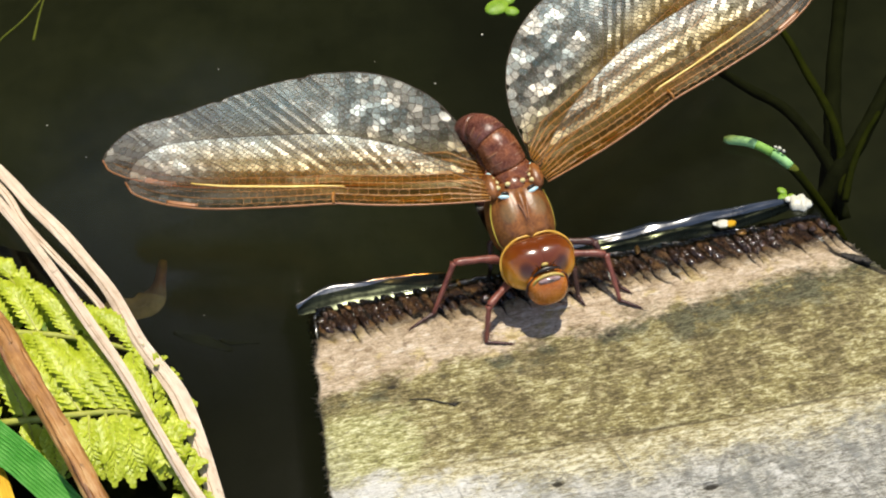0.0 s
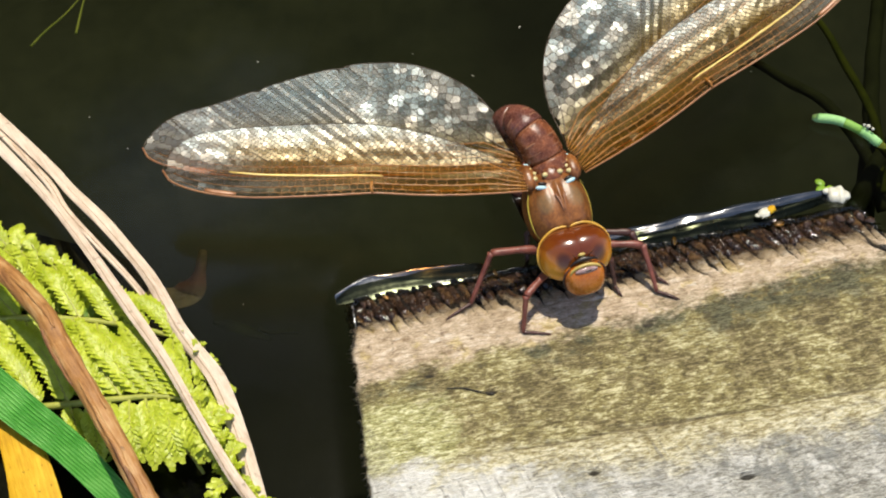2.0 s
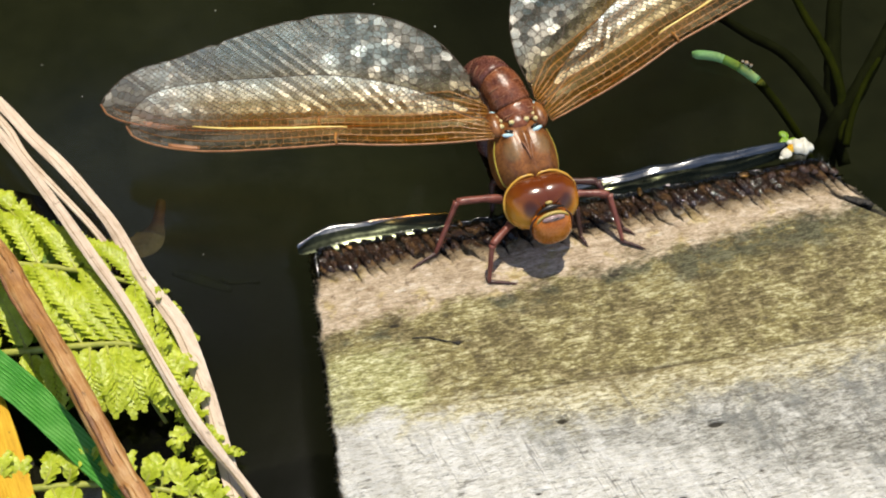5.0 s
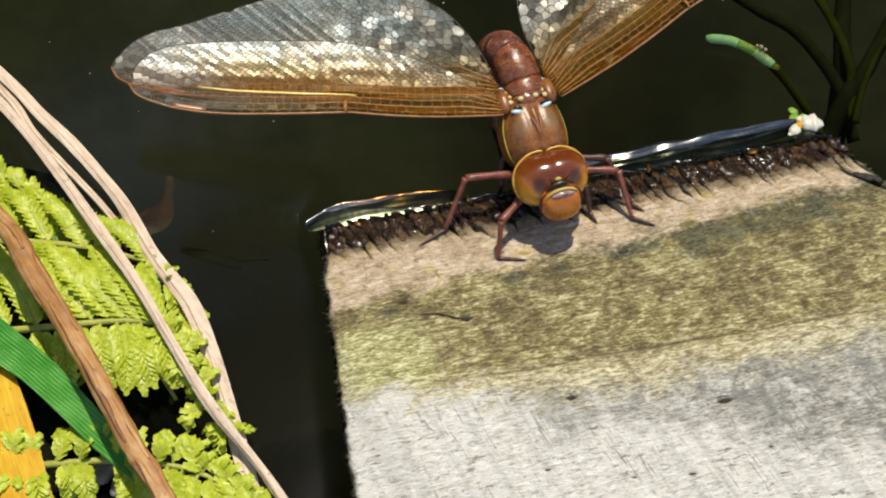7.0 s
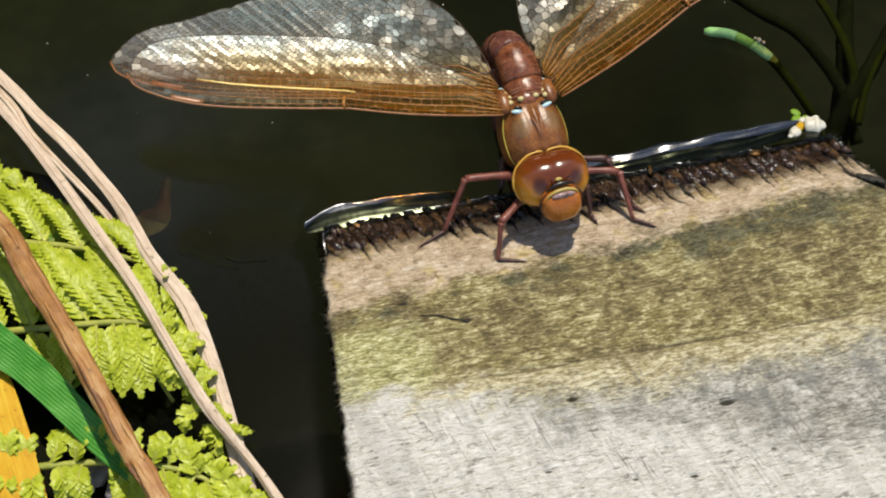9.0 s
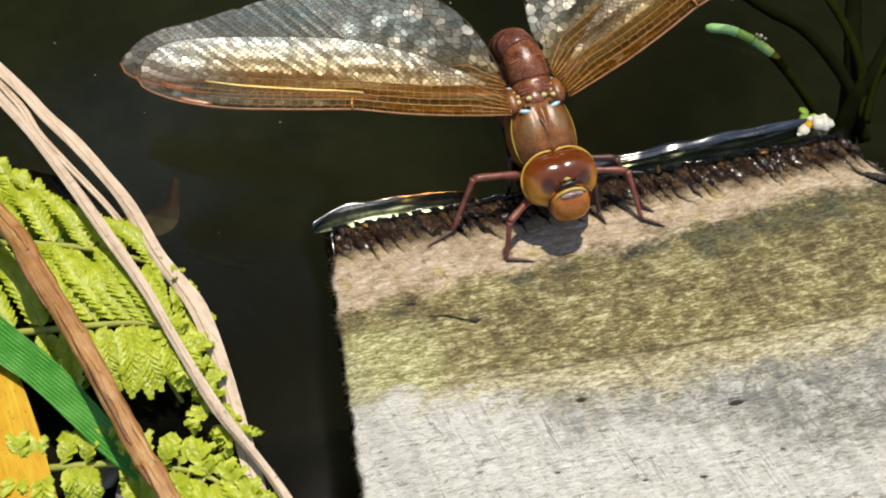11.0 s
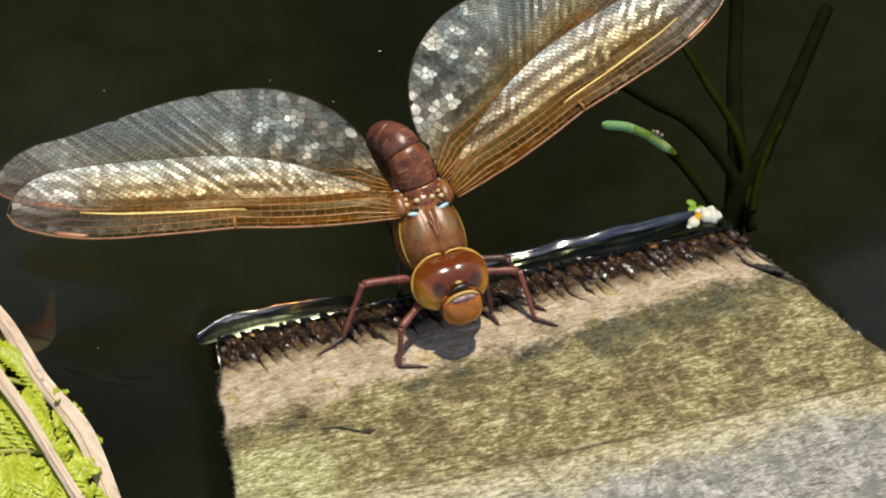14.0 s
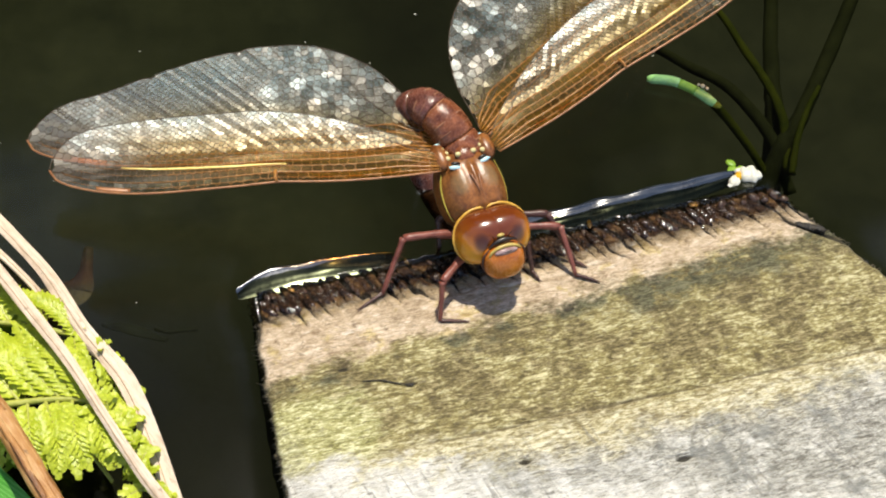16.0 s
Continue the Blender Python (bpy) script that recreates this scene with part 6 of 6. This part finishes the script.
def splinter():
    bm = bmesh.new()
    tube(bm, curve_points([(-11.2, -15.2, 1.42), (-9.2, -15.6, 1.5), (-7.6, -16.4, 1.56), (-6.0, -17.1, 1.58)], 16), lambda s: 0.10 + 0.02 * math.sin(s * 20), 6)
    blob(bm, (-5.8, -17.15, 1.58), (0.34, 0.24, 0.18), None, 10, 7)
    tagged(part("splinter", bm, M_BANK), "thin black splinter lying on the board", "splinter")
    for k, (x, y, r) in enumerate(((51.2, -7.0, 0.7), (52.3, -7.6, 0.55), (50.2, -6.4, 0.5))):
        bm = bmesh.new()
        blob(bm, (0, 0, 0), (r * 1.5, r * 0.8, r * 0.5), Matrix.Rotation(-0.7, 3, "Z"), 14, 9, lambda c, k=k: 1 + 0.45 * noise.noise(c * 2.2 + Vector((k * 4, 0, 0))))
        tagged(part("soil_crumb", bm, M_BANK, at=at_mm(x, y, -y * SLOPE + 0.1)), "dark brown soil crumb by the split", "soil crumb", "soil crumbs")
    for k, pts in enumerate((((-61.5, 55.9, -0.4), (-59.2, 58.5, -0.4), (-55.6, 61.9, -0.4), (-52.0, 66.7, -0.4)), ((-54.6, 57.1, -0.5), (-53.3, 62.7, -0.4), (-52.2, 66.4, -0.3)))):
        bm = bmesh.new()
        tube(bm, curve_points(pts, 16), lambda s: 0.22 - 0.10 * s, 6)
        tagged(part("grass_wisp", bm, M_WEED_GREEN), "thin yellowish grass wisp afloat on the pond", "grass", "grass wisps on the pond")


splinter()


def pebbles():
    for x, y, z, r, dark in ((-44.7, 2.2, 0.2, 1.3, True), (-45.4, 4.0, -0.4, 1.5, True), (-51.8, -27.2, 0.6, 1.6, False), (-49.7, -29.6, 0.6, 1.3, False), (-53.6, -28.6, 0.3, 1.2, False)):
        bm = bmesh.new()
        blob(bm, (0, 0, 0), (r * 1.1, r * 0.85, r * 0.6), Matrix.Rotation(x, 3, "Z"), 20, 12, lambda c, x=x: 1 + 0.28 * noise.noise(c * 1.6 + Vector((x, 0, 0))))
        tagged(part("pebble", bm, M_DROP if dark else M_PEBBLE, at=at_mm(x, y, z)), "glossy black wet pebble at the straws" if dark else "small mauve-grey pebble on the bank", "pebble", "pebbles on the bank")


pebbles()


def specks():
    rnd = random.Random(3)
    for x, y in ((-5, 42), (-28, 45.6), (-48.4, 33.4), (2.9, 35.9), (-24.5, 19.8), (-42.4, 25.3), (29.6, 35), (-18.4, 30.6), (43, 27.8), (-35, 3.8), (11.8, 43.8), (-53.5, 40.4)):
        bm = bmesh.new()
        r = rnd.uniform(0.05, 0.12)
        blob(bm, (0, 0, 0), (r * 1.4, r, r * 0.5), None, 8, 6)
        tagged(part("floating_speck", bm, M_HUSK, at=at_mm(x, y, LEVEL + 0.06)), "tiny pale speck floating on the pond", "speck", "floating specks")


specks()


# ---- what moves ----
def motions():
    walk(DUCK, [(t, at_mm(x, y, LEVEL + 0.2, 0, 0, 20 + 6 * t)) for t, x, y in ((0, 15.2, 48.5), (0.3, 17.2, 47.7), (0.6, 20.8, 48.0), (0.9, 24.8, 48.0), (1.2, 26.6, 47.2), (1.5, 27.3, 47.1), (2, 27.7, 48.8), (2.4, 38.0, 70.0), (3, 90.0, 150.0), (6, 200.0, 300.0), (16, 260.0, 400.0))])
    walk(PETAL, [(t, at_mm(x, y, 0.1, 0, 0, 14 * t if t < 3.5 else 49)) for t, x, y in ((0, 35.8, 2.3), (1, 36.4, 2.7), (2, 36.5, 2.6), (2.5, 36.5, 2.5), (3, 36.9, 2.3), (3.5, 44.8, 2.4), (7, 44.7, 2.7), (9, 44.4, 2.7), (16, 44.8, 2.8))])
    walk(STEM, [(t, at_mm(x, y, 0)) for t, x, y in (
        (0.0, 40.6, 16.2), (0.5, 43.1, 14.1), (1.0, 46.0, 14.4), (1.5, 48.3, 15.5), (2.0, 48.4, 17.0), (2.5, 46.6, 17.4), (3.0, 44.7, 19.1), (3.5, 42.0, 22.3), (6.0, 37.3, 22.3),
        (7.0, 37.9, 20.8), (8.0, 38.5, 21.6), (9.0, 37.9, 22.4), (11.5, 37.1, 22.9), (12.5, 37.9, 22.8), (13.5, 38.3, 22.1), (14.5, 38.6, 21.9), (15.5, 39.1, 22.3), (16.0, 40.0, 23.0))])
    pivot = Matrix.Translation(Vector((-40, -12, 0)) * MM)
    for plant in PLANTS:
        walk(plant, [(t, at_mm(dx, dy, 0) @ pivot @ pose(0, 0, 0, 0, 0, turn) @ pivot.inverted()) for t, dx, dy, turn in SWAY])
    for where in ("left", "right"):
        for hind in (False, True):
            rows = []
            for t, f_rise, f_swing, h_rise, h_swing in WING_TIMES:
                rows.append((t, wing_pose(where, hind, h_rise if hind else f_rise, h_swing if hind else f_swing)))
            walk(WINGS[where, hind], rows)
    base = ABDOMEN.matrix_basis.copy()
    walk(ABDOMEN, [(t, base @ pose(0, 0, 0, rx, 0, rz)) for t, rx, rz in ABDOMEN_TIMES])


# seconds, shift in x and y, and turn of the plants on the bank in the breeze
SWAY = [(0, -0.2, -0.4, 0.8), (1.5, -0.3, 0, 0.8), (2.5, -0.3, -0.1, 0.6), (3.5, -0.2, 0.1, 0.2), (6, 0, 0, 0), (12.5, 0.1, -0.1, 0), (13.5, 0.4, -0.2, -0.3), (14, 0.7, -0.4, 0.1), (16, 1.0, -0.3, 0.1)]
# seconds, rise and sweep of the forewing tips, rise and sweep of the hindwing tips
WING_TIMES = [(0, -0.5, 1.2, -2.0, 2.0), (1, 0.4, 0.7, -1.7, 1.9), (2, 2.3, -0.4, -1.1, 1.9), (3, 1.4, 0.5, -1.1, 1.7), (3.5, 0.2, 0.7, -1.7, 1.9),
              (6, -2.5, 0.6, -2.9, 0.8), (6.5, 4.2, -1.2, -2.6, 2.5), (7.5, 5.1, -0.2, -2.0, 3.5), (9, 4.9, 0.8, -2.1, 4.4), (11.5, 3.8, 1.4, -3.0, 4.9),
              (12.5, 4.5, 1.2, -2.1, 4.8), (13, 3.5, 1.3, -2.5, 4.5), (13.5, 1.2, 1.0, -3.7, 4.7), (14, 0.7, -0.8, -4.5, 4.4), (14.5, 0.9, 0.8, -5.5, 3.3),
              (15, 1.3, -1.7, -3.5, 4.5), (15.6, 0.7, -0.5, -4.0, 3.7), (16, -1.0, -0.5, -3.7, 3.3)]
# seconds, lift and turn of the abdomen
ABDOMEN_TIMES = [(0, 4, 10), (1.5, 2, 14), (2.5, 6, 6), (3.5, -4, 8), (7, -12, -2), (9, -14, -6), (11.5, -6, -6), (12.5, 6, -6), (13.5, 14, -2), (14.5, 11, 7), (15, 4, 14), (15.5, 0, 14), (16, 0, 16)]
motions()
